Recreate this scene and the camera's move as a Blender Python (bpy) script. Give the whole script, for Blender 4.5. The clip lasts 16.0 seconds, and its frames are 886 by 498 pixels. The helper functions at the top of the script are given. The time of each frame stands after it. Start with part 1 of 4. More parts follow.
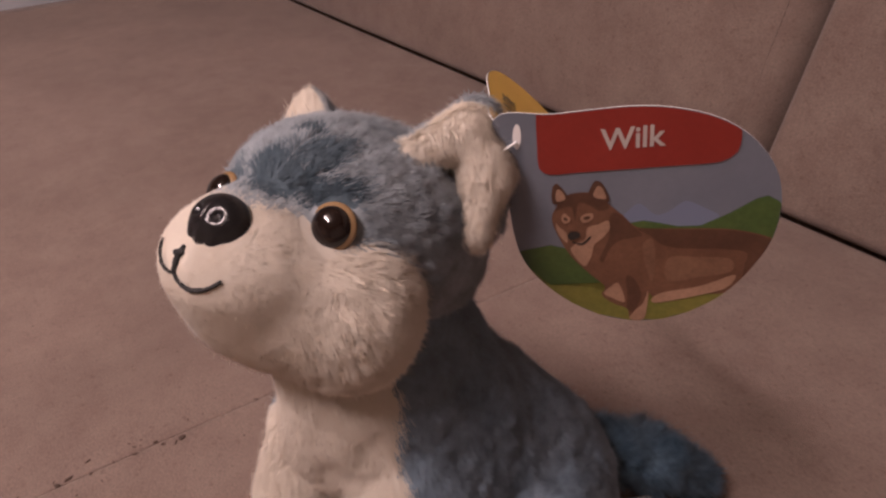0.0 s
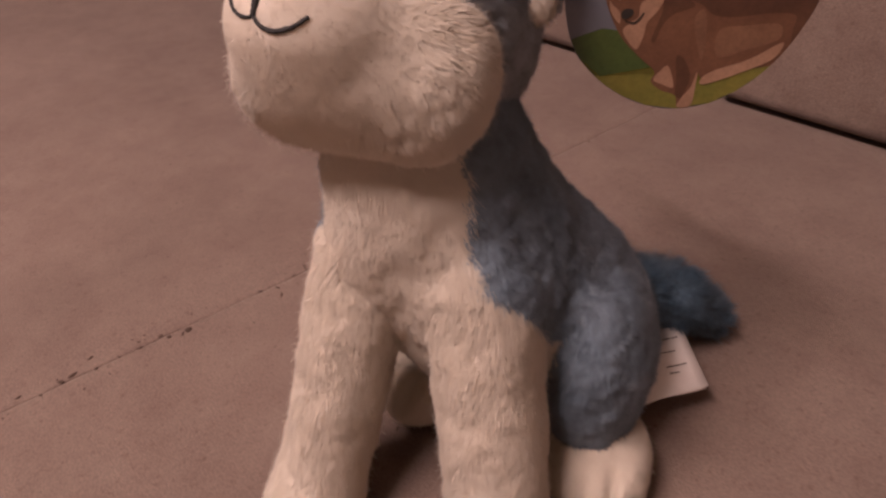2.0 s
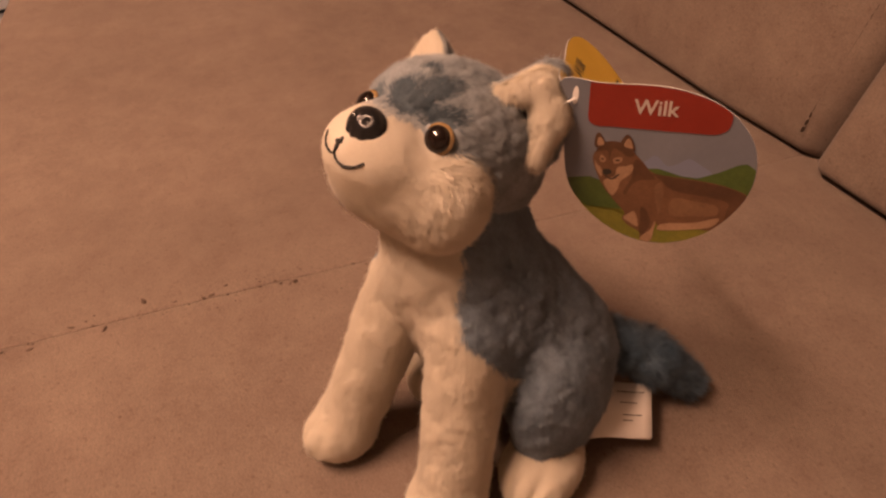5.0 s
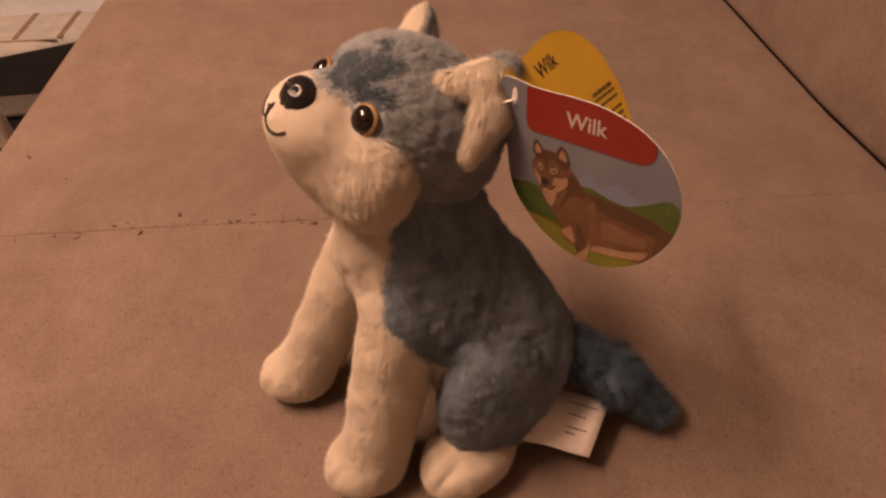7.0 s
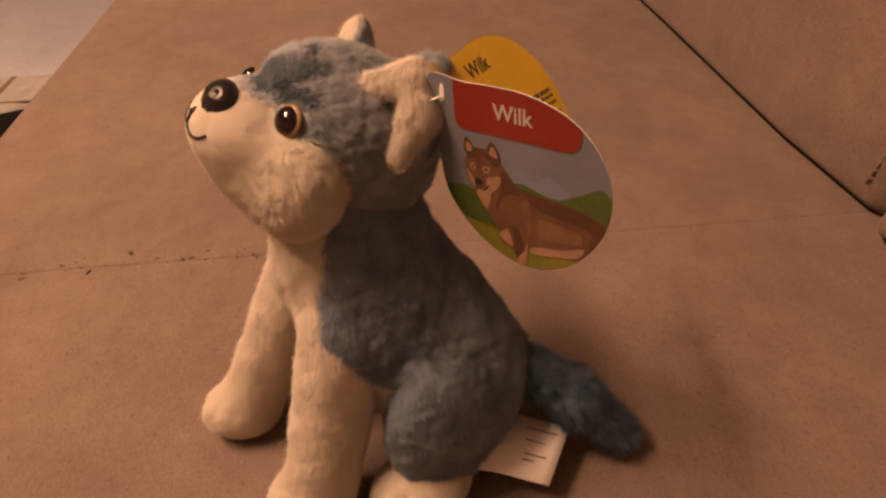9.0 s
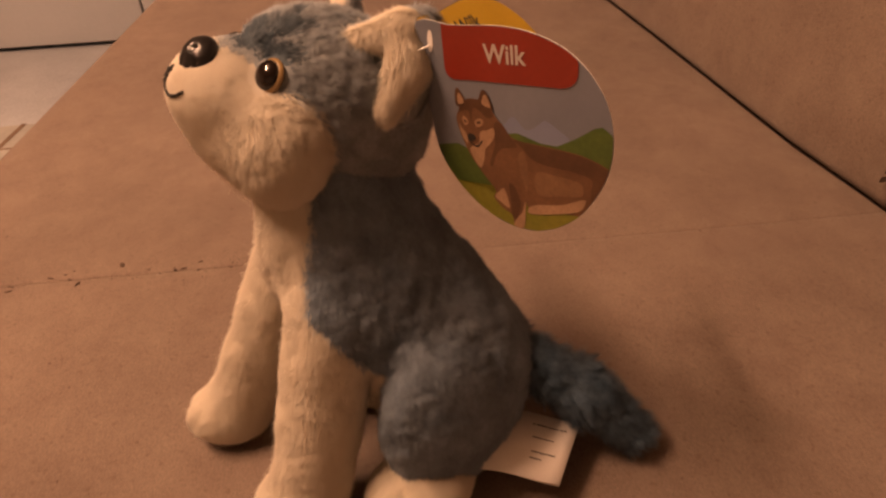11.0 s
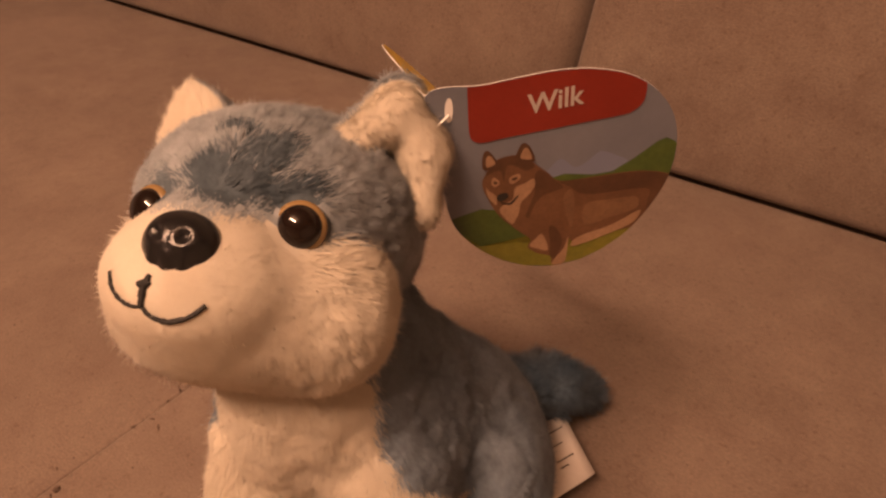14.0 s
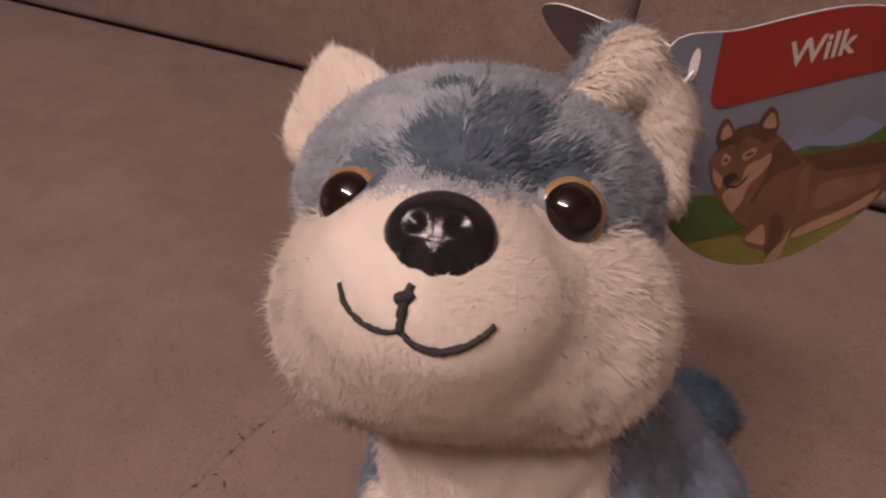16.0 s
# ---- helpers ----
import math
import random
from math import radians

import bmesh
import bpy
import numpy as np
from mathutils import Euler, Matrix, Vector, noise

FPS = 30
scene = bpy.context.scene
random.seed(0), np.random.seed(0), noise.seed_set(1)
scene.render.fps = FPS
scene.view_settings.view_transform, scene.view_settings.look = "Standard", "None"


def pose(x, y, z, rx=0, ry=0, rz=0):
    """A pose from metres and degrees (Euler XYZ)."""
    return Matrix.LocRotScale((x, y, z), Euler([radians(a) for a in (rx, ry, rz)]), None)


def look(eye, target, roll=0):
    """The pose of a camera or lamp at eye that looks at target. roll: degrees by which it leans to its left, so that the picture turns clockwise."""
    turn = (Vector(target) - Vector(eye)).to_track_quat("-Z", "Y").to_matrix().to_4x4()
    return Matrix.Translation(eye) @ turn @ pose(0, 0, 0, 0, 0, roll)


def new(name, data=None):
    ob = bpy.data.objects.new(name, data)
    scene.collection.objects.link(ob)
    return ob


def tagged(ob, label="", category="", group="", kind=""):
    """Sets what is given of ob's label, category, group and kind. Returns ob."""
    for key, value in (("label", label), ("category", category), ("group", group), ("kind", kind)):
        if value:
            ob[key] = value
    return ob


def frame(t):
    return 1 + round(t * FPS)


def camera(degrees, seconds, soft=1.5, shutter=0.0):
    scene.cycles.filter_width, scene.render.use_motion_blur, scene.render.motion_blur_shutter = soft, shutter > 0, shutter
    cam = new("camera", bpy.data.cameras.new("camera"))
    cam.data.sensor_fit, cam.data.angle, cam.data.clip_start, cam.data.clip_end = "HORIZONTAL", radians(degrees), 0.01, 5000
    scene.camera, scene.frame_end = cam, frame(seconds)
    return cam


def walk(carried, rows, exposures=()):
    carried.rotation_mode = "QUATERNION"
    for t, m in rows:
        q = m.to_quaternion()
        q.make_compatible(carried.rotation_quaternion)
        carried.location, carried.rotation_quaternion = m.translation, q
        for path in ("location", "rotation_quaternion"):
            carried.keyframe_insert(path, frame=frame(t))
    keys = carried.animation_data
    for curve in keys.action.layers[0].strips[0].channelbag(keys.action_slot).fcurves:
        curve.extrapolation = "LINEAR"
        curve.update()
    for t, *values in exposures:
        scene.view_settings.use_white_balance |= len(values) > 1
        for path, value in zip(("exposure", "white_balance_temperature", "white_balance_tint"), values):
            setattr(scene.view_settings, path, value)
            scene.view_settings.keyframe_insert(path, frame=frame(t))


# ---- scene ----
import itertools

cam = camera(67.5, 16.0, 2.4)
PATH = [
    (0, (0.175, -0.09, 0.756), (-1.208, 0.818, -0.368), -3.2),
    (0.5, (0.181, -0.112, 0.757), (-1.098, 0.869, -0.427), -4.5),
    (1, (0.183, -0.131, 0.746), (-1.054, 0.889, -0.45), -3.9),
    (1.5, (0.175, -0.138, 0.721), (-1.063, 0.883, -0.472), -3.5),
    (2, (0.176, -0.145, 0.706), (-1.064, 0.886, -0.477), -2.9),
    (2.5, (0.203, -0.159, 0.751), (-1.009, 0.81, -0.51), -3.9),
    (3, (0.23, -0.174, 0.777), (-0.989, 0.786, -0.485), -3.4),
    (3.5, (0.245, -0.172, 0.793), (-1.009, 0.739, -0.47), -2.9),
    (4, (0.244, -0.162, 0.798), (-1.076, 0.691, -0.439), -1.5),
    (4.2, (0.238, -0.157, 0.8), (-1.085, 0.678, -0.447), -0.6),
    (6.3, (0.256, -0.049, 0.813), (-1.131, 0.135, -0.616), -0.5),
    (6.5, (0.256, -0.04, 0.815), (-1.129, 0.126, -0.618), -0.5),
    (7, (0.257, -0.029, 0.818), (-1.12, 0.163, -0.619), 0.7),
    (7.5, (0.263, -0.015, 0.822), (-1.11, 0.172, -0.621), 1.2),
    (8, (0.237, -0.007, 0.832), (-1.046, 0.198, -0.688), 2.3),
    (8.5, (0.242, 0.001, 0.823), (-1.102, 0.191, -0.645), 0.8),
    (9, (0.267, -0.007, 0.793), (-1.228, 0.236, -0.513), 0.1),
    (9.5, (0.274, 0.011, 0.746), (-1.339, 0.16, -0.427), -1.5),
    (9.7, (0.275, 0.021, 0.728), (-1.372, 0.12, -0.402), -2.9),
    (11.8, (0.276, -0.047, 0.772), (-1.238, 0.437, -0.442), -0.2),
    (12, (0.266, -0.062, 0.774), (-1.219, 0.522, -0.432), -0.1),
    (12.5, (0.243, -0.092, 0.776), (-1.119, 0.724, -0.441), 0.2),
    (13, (0.215, -0.105, 0.769), (-1.006, 0.884, -0.468), 0.1),
    (13.5, (0.178, -0.113, 0.77), (-0.894, 1.002, -0.498), 1.5),
    (14, (0.14, -0.125, 0.763), (-0.751, 1.176, -0.468), 0.2),
    (14.5, (0.102, -0.147, 0.752), (-0.653, 1.277, -0.433), 0.7),
    (15, (0.08, -0.157, 0.738), (-0.686, 1.309, -0.387), 1.2),
    (15.5, (0.068, -0.148, 0.731), (-0.711, 1.297, -0.412), 0.8),
    (16, (0.063, -0.134, 0.729), (-0.765, 1.258, -0.444), -0.2),
]
EXPOSURES = [
    (0.0, -0.14, 4350, 1), (1.5, -0.1, 4500, 4), (2.0, -0.08, 4620, 5), (2.5, -0.04, 5100, 7), (3.0, 0.0, 6150, 9), (3.5, 0.0, 6550, 10), (4.2, 0.0, 6600, 10), (6.5, 0.0, 6300, 9), (8.0, 0.0, 6600, 9),
    (9.0, 0.0, 6980, 10), (12.0, 0.0, 7450, 12), (13.5, -0.02, 7150, 12), (14.5, -0.1, 6800, 12), (15.0, -0.22, 5880, 11), (15.5, -0.3, 5080, 7), (16.0, -0.34, 4450, 3),
]
walk(cam, [(t, look(eye, target, roll)) for t, eye, target, roll in PATH], EXPOSURES)

# ---- light ----
world = bpy.data.worlds.new("room_dusk")
scene.world = world
world.use_nodes = True
world.node_tree.nodes["Background"].inputs["Color"].default_value = (1.0, 0.72, 0.5, 1)
world.node_tree.nodes["Background"].inputs["Strength"].default_value = 0.05


def tube_lamp(eye, long, wide, watts, colour, turn, over=0):
    """One side of a long lamp that hangs under the ceiling."""
    data = bpy.data.lights.new("ceiling_lamp", "AREA")
    data.shape, data.size, data.size_y, data.energy, data.color = "RECTANGLE", long, wide, watts, colour
    ob = new("ceiling_lamp", data)
    ob.matrix_world = pose(*eye, over, 0, turn)
    return ob


tube_lamp((-0.18, -1.00, 2.22), 1.05, 0.12, 80, (1.0, 0.572, 0.375), -7)
# upward half, added so that the ceiling throws back fill light
tube_lamp((-0.18, -1.00, 2.23), 1.05, 0.12, 46, (1.0, 0.572, 0.375), -7, 180)


# ---- materials ----
def shader(name, rough=0.8, metal=0.0, **more):
    m = bpy.data.materials.new(name)
    m.use_nodes = True
    nt = m.node_tree
    b = nt.nodes["Principled BSDF"]
    b.inputs["Roughness"].default_value = rough
    b.inputs["Metallic"].default_value = metal
    for k, v in more.items():
        b.inputs[k.replace("_", " ")].default_value = v
    return m, nt, b


def node(nt, kind, **sets):
    n = nt.nodes.new(kind)
    for k, v in sets.items():
        n.inputs[k].default_value = v
    return n


def noise_ramp(nt, coord, scale, stops, detail=4.0, rough=0.55):
    n = node(nt, "ShaderNodeTexNoise", Scale=scale, Detail=detail, Roughness=rough)
    nt.links.new(coord, n.inputs["Vector"])
    r = nt.nodes.new("ShaderNodeValToRGB")
    els = r.color_ramp.elements
    for i, (pos, col) in enumerate(stops):
        e = els[i] if i < 2 else els.new(pos)
        e.position, e.color = pos, (*col, 1)
    nt.links.new(n.outputs["Fac"], r.inputs["Fac"])
    return n, r


def mixed(nt, a, b, fac, blend="MULTIPLY"):
    x = nt.nodes.new("ShaderNodeMix")
    x.data_type, x.blend_type = "RGBA", blend
    if isinstance(fac, float):
        x.inputs[0].default_value = fac
    else:
        nt.links.new(fac, x.inputs[0])
    nt.links.new(a, x.inputs[6])
    nt.links.new(b, x.inputs[7])
    return x.outputs[2]


def bumped(nt, bsdf, height, strength, distance):
    u = node(nt, "ShaderNodeBump", Strength=strength, Distance=distance)
    nt.links.new(height, u.inputs["Height"])
    nt.links.new(u.outputs["Normal"], bsdf.inputs["Normal"])


def two_scale(name, lo, hi, big, small, rough=0.85, bump=0.3, depth=0.001, grain=(0.85, 1.12), metal=0.0, **more):
    """A surface with broad stains from lo to hi and a fine grain with relief."""
    m, nt, b = shader(name, rough, metal, **more)
    co = nt.nodes.new("ShaderNodeTexCoord").outputs["Object"]
    _, r1 = noise_ramp(nt, co, big, [(0.3, lo), (0.7, hi)])
    n2, r2 = noise_ramp(nt, co, small, [(0.3, (grain[0],) * 3), (0.7, (grain[1],) * 3)], 3.0, 0.65)
    nt.links.new(mixed(nt, r1.outputs["Color"], r2.outputs["Color"], 1.0), b.inputs["Base Color"])
    if bump:
        bumped(nt, b, n2.outputs["Fac"], bump, depth)
    return m


def plain(name, colour, rough=0.6, metal=0.0, **more):
    m, nt, b = shader(name, rough, metal, **more)
    b.inputs["Base Color"].default_value = (*colour, 1)
    return m


def plush(name, lo, hi, big, streak, depth=0.14):
    m, nt, b = shader(name, 0.95)
    b.inputs["Sheen Weight"].default_value = 0.15
    b.inputs["Sheen Roughness"].default_value = 0.5
    b.inputs["Specular IOR Level"].default_value = 0.15
    co = nt.nodes.new("ShaderNodeTexCoord").outputs["Object"]
    _, r1 = noise_ramp(nt, co, big, [(0.32, lo), (0.68, hi)], 5.0, 0.6)
    _, r2 = noise_ramp(nt, co, streak, [(0.3, (1 - depth,) * 3), (0.7, (1 + 0.7 * depth,) * 3)], 2.0)
    tint = mixed(nt, r1.outputs["Color"], r2.outputs["Color"], 1.0)
    nt.links.new(tint, b.inputs["Base Color"])
    # thin fibres let light through
    glow = nt.nodes.new("ShaderNodeBsdfTranslucent")
    nt.links.new(tint, glow.inputs["Color"])
    both = nt.nodes.new("ShaderNodeMixShader")
    both.inputs[0].default_value = 0.5
    nt.links.new(b.outputs[0], both.inputs[1])
    nt.links.new(glow.outputs[0], both.inputs[2])
    nt.links.new(both.outputs[0], nt.nodes["Material Output"].inputs["Surface"])
    return m


WHITE_FUR = plush("cream_white_plush", (0.79, 0.735, 0.64), (0.84, 0.79, 0.70), 60, 700, 0.02)
GREY_FUR = plush("blue_grey_plush", (0.225, 0.285, 0.35), (0.38, 0.455, 0.54), 46, 420, 0.12)
TAIL_FUR = plush("slate_blue_plush", (0.10, 0.165, 0.24), (0.25, 0.36, 0.48), 80, 400, 0.3)
PALE_FUR = plush("pale_blue_grey_plush", (0.30, 0.337, 0.37), (0.53, 0.567, 0.60), 60, 500)
DARK_FUR = plush("dark_slate_plush", (0.085, 0.118, 0.15), (0.19, 0.235, 0.275), 50, 600)
BLACK_GLOSS = plain("black_glossy_plastic", (0.009, 0.005, 0.004), 0.05)
AMBER = plain("amber_plastic", (0.21, 0.135, 0.06), 0.25)
NOSE_BLACK = two_scale("black_nose_vinyl", (0.006, 0.006, 0.007), (0.012, 0.011, 0.012), 300, 1400, 0.17, 0.3, 0.0005)
THREAD = two_scale("black_thread", (0.008, 0.008, 0.008), (0.02, 0.018, 0.018), 500, 3000, 0.8, 0.5, 0.0003)


def sofa_cloth():
    m, nt, b = shader("beige_microfibre", 0.92)
    b.inputs["Sheen Weight"].default_value = 0.12
    b.inputs["Specular IOR Level"].default_value = 0.2
    co = nt.nodes.new("ShaderNodeTexCoord").outputs["Object"]
    _, broad = noise_ramp(nt, co, 5.0, [(0.3, (0.141, 0.107, 0.088)), (0.7, (0.180, 0.138, 0.113))], 5.0, 0.6)
    _, nap = noise_ramp(nt, co, 30.0, [(0.3, (0.84, 0.795, 0.79)), (0.70, (1.08, 1.09, 1.08))], 6.0, 0.7)
    stretch = node(nt, "ShaderNodeMapping", Scale=(520, 900, 700))
    nt.links.new(co, stretch.inputs["Vector"])
    weave, wr = noise_ramp(nt, stretch.outputs["Vector"], 1.0, [(0.3, (0.76,) * 3), (0.7, (1.22,) * 3)], 3.0, 0.7)
    fleck, fr = noise_ramp(nt, co, 260.0, [(0.62, (1, 1, 1)), (0.74, (0.66, 0.60, 0.56))], 1.0)
    c = mixed(nt, broad.outputs["Color"], nap.outputs["Color"], 1.0)
    c = mixed(nt, c, wr.outputs["Color"], 0.75)
    c = mixed(nt, c, fr.outputs["Color"], 0.5)
    nt.links.new(c, b.inputs["Base Color"])
    bumped(nt, b, weave.outputs["Fac"], 0.5, 0.0010)
    return m


CLOTH = sofa_cloth()
SEAM_THREAD = two_scale("brown_seam_thread", (0.13, 0.098, 0.08), (0.17, 0.13, 0.105), 60, 900, 0.9)
CRUMB = two_scale("dark_crumb", (0.03, 0.018, 0.012), (0.10, 0.06, 0.04), 90, 700, 0.8)
CARD_EDGE = plain("white_card", (0.74, 0.73, 0.72), 0.5)
SKY_PRINT = two_scale("pale_blue_printed_card", (0.121, 0.136, 0.172), (0.154, 0.169, 0.205), 28, 400, 0.32, 0.05, 0.0002, (0.97, 1.03))
RED_PRINT = two_scale("red_printed_card", (0.171, 0.015, 0.008), (0.198, 0.020, 0.011), 40, 600, 0.3, 0.04, 0.0002, (0.95, 1.04))
YELLOW_PRINT = two_scale("yellow_printed_card", (0.56, 0.36, 0.02), (0.62, 0.41, 0.03), 40, 600, 0.35, 0.04, 0.0002, (0.96, 1.04))
LIGHT_PRINT = plain("white_printed_ink", (0.40, 0.36, 0.33), 0.4)
DARK_PRINT = plain("black_printed_ink", (0.02, 0.018, 0.016), 0.5)
HILL_PRINT = two_scale("dark_green_printed_hill", (0.037, 0.070, 0.015), (0.070, 0.107, 0.021), 60, 500, 0.35, 0.0)
MEADOW_PRINT = two_scale("olive_printed_meadow", (0.119, 0.128, 0.017), (0.187, 0.170, 0.025), 50, 500, 0.35, 0.0)
PEAK_PRINT = plain("slate_blue_printed_peak", (0.153, 0.180, 0.261), 0.35)
BROWN_PRINT = two_scale("brown_printed_shape", (0.096, 0.046, 0.024), (0.144, 0.072, 0.037), 60, 700, 0.35, 0.0)
DEEP_BROWN_PRINT = two_scale("dark_brown_printed_shape", (0.054, 0.025, 0.014), (0.086, 0.042, 0.022), 60, 700, 0.35, 0.0)
TAN_PRINT = two_scale("tan_printed_shape", (0.238, 0.145, 0.088), (0.317, 0.198, 0.123), 60, 700, 0.35, 0.0)
SANDY_PRINT = two_scale("sandy_brown_printed_shape", (0.131, 0.070, 0.038), (0.176, 0.097, 0.052), 90, 700, 0.35, 0.0)
LABEL_CLOTH = two_scale("white_satin_label", (0.66, 0.63, 0.60), (0.74, 0.71, 0.68), 60, 1500, 0.45, 0.15, 0.0003, (0.95, 1.04))
WALL_PAINT = two_scale("warm_white_wall_paint", (0.50, 0.45, 0.39), (0.56, 0.51, 0.445), 2, 160, 0.9, 0.1, 0.001)
FLOOR_WOOD = two_scale("pale_oak_laminate", (0.34, 0.235, 0.16), (0.42, 0.295, 0.21), 3, 40, 0.35, 0.05, 0.0005)
RUG_PILE = two_scale("cream_low_pile_rug", (0.34, 0.36, 0.40), (0.405, 0.43, 0.47), 7, 260, 0.95, 0.4, 0.002)
WHITE_LACQUER = two_scale("white_lacquer", (0.42, 0.44, 0.47), (0.46, 0.48, 0.51), 3, 90, 0.3, 0.02, 0.0005, (0.97, 1.02))
# near black: on the bag this colour also stands in for deep shade
BLACK_CLOTH = two_scale("shade_black_nylon", (0.003, 0.003, 0.0035), (0.006, 0.0055, 0.006), 20, 500, 0.8, 0.4, 0.001, Specular_IOR_Level=0.15)
GREY_CLOTH = two_scale("taupe_webbing", (0.045, 0.038, 0.036), (0.075, 0.063, 0.058), 20, 500, 0.85)
STEEL = two_scale("brushed_steel", (0.5, 0.5, 0.48), (0.6, 0.6, 0.58), 20, 300, 0.3, 0.1, 0.0005, (0.95, 1.05), 1.0)


def blanket_cloth():
    m, nt, b = shader("windowpane_check_wool", 0.95)
    co = nt.nodes.new("ShaderNodeTexCoord").outputs["Object"]
    _, base = noise_ramp(nt, co, 30, [(0.3, (0.29, 0.29, 0.275)), (0.7, (0.37, 0.365, 0.345))])
    nt.links.new(base.outputs["Color"], b.inputs["Base Color"])
    n = node(nt, "ShaderNodeTexNoise", Scale=600.0)
    nt.links.new(co, n.inputs["Vector"])
    bumped(nt, b, n.outputs["Fac"], 0.5, 0.001)
    return m


BLANKET = blanket_cloth()
BLANKET_LINE = two_scale("brown_woven_stripe", (0.13, 0.085, 0.06), (0.20, 0.14, 0.10), 60, 600, 0.95)


# ---- mesh helpers ----
def link(name, me, material, parent=None, label="", smooth=True):
    ob = new(name, me)
    for m in (material if isinstance(material, (list, tuple)) else [material]):
        me.materials.append(m)
    if smooth:
        me.polygons.foreach_set("use_smooth", np.ones(len(me.polygons), dtype=bool))
    ob.parent = parent
    return tagged(ob, label)


def part(name, bm, material, parent=None, label="", smooth=True):
    me = bpy.data.meshes.new(name)
    bm.normal_update()
    bm.to_mesh(me)
    bm.free()
    return link(name, me, material, parent, label, smooth)


def thing(name, label, category, m=None, group="", kind=""):
    ob = new(name)
    ob.empty_display_size = 0.02
    if m is not None:
        ob.matrix_world = m
    return tagged(ob, label, category, group, kind)


def box(x0, x1, y0, y1, z0, z1, r=0.0, seg=3, bm=None):
    bm = bm or bmesh.new()
    made = bmesh.ops.create_cube(bm, size=1.0)["verts"]
    for v in made:
        v.co = Vector((x0 + (v.co.x + 0.5) * (x1 - x0), y0 + (v.co.y + 0.5) * (y1 - y0), z0 + (v.co.z + 0.5) * (z1 - z0)))
    if r:
        es = list({e for v in made for e in v.link_edges})
        bmesh.ops.bevel(bm, geom=es, offset=r, segments=seg, profile=0.5, affect="EDGES")
    return bm


def tube(points, radius, sides=8, closed_ends=True):
    """A round tube along a line of points; radius is a number or one for each point."""
    bm = bmesh.new()
    pts = [Vector(p) for p in points]
    rad = [radius] * len(pts) if isinstance(radius, (int, float)) else radius
    rings = []
    side = None
    for i, p in enumerate(pts):
        d = (pts[min(i + 1, len(pts) - 1)] - pts[max(i - 1, 0)]).normalized()
        if side is None:
            side = d.orthogonal().normalized()
        side = (side - d * side.dot(d)).normalized()
        up = d.cross(side)
        rings.append([bm.verts.new(p + rad[i] * (side * math.cos(a) + up * math.sin(a))) for a in [2 * math.pi * k / sides for k in range(sides)]])
    for a, b in zip(rings, rings[1:]):
        for k in range(sides):
            bm.faces.new((a[k], a[(k + 1) % sides], b[(k + 1) % sides], b[k]))
    if closed_ends:
        bm.faces.new(rings[0][::-1])
        bm.faces.new(rings[-1])
    return bm


def spline(points, per=8, closed=False):
    """A smooth line through the points."""
    p = np.array(points, float)
    n = len(p)
    out = []
    for i in range(n if closed else n - 1):
        a, b, c, d = (p[(i + k) % n] if closed else p[min(max(i + k, 0), n - 1)] for k in (-1, 0, 1, 2))
        for s in range(per):
            t = s / per
            out.append(0.5 * (2 * b + (c - a) * t + (2 * a - 5 * b + 4 * c - d) * t * t + (3 * b - a - 3 * c + d) * t ** 3))
    if not closed:
        out.append(p[-1])
    return np.array(out)


def sheet(outline, z0, z1, bm=None):
    """A flat plate of that outline in the plane z, from z0 to z1."""
    bm = bm or bmesh.new()
    lo = [bm.verts.new((x, y, z0)) for x, y in outline]
    hi = [bm.verts.new((x, y, z1)) for x, y in outline]
    n = len(lo)
    for k in range(n):
        bm.faces.new((lo[k], lo[(k + 1) % n], hi[(k + 1) % n], hi[k]))
    bm.faces.new(hi)
    bm.faces.new(lo[::-1])
    bmesh.ops.recalc_face_normals(bm, faces=bm.faces)
    return bm


# ---- soft shapes: smooth unions of ellipsoids and limbs, and the pile on them ----
def ellipsoid(p, c, r, turn=None):
    q = p - np.array(c)
    if turn is not None:
        q = q @ np.array(turn)
    r = np.array(r)
    k0 = np.linalg.norm(q / r, axis=-1)
    k1 = np.linalg.norm(q / (r * r), axis=-1)
    return k0 * (k0 - 1.0) / np.maximum(k1, 1e-9)


def limb(p, a, b, ra, rb):
    a, b = np.array(a), np.array(b)
    ab = b - a
    t = np.clip(((p - a) @ ab) / (ab @ ab), 0, 1)
    return np.linalg.norm(p - a - t[..., None] * ab, axis=-1) - (ra + (rb - ra) * t)


def blend(a, b, k):
    h = np.clip(0.5 + 0.5 * (b - a) / k, 0, 1)
    return b + (a - b) * h - k * h * (1 - h)


def gradient(f, p, e=2e-4):
    g = np.stack([f(p + e * d) - f(p - e * d) for d in np.eye(3)], axis=-1)
    return g / np.maximum(np.linalg.norm(g, axis=-1, keepdims=True), 1e-12)


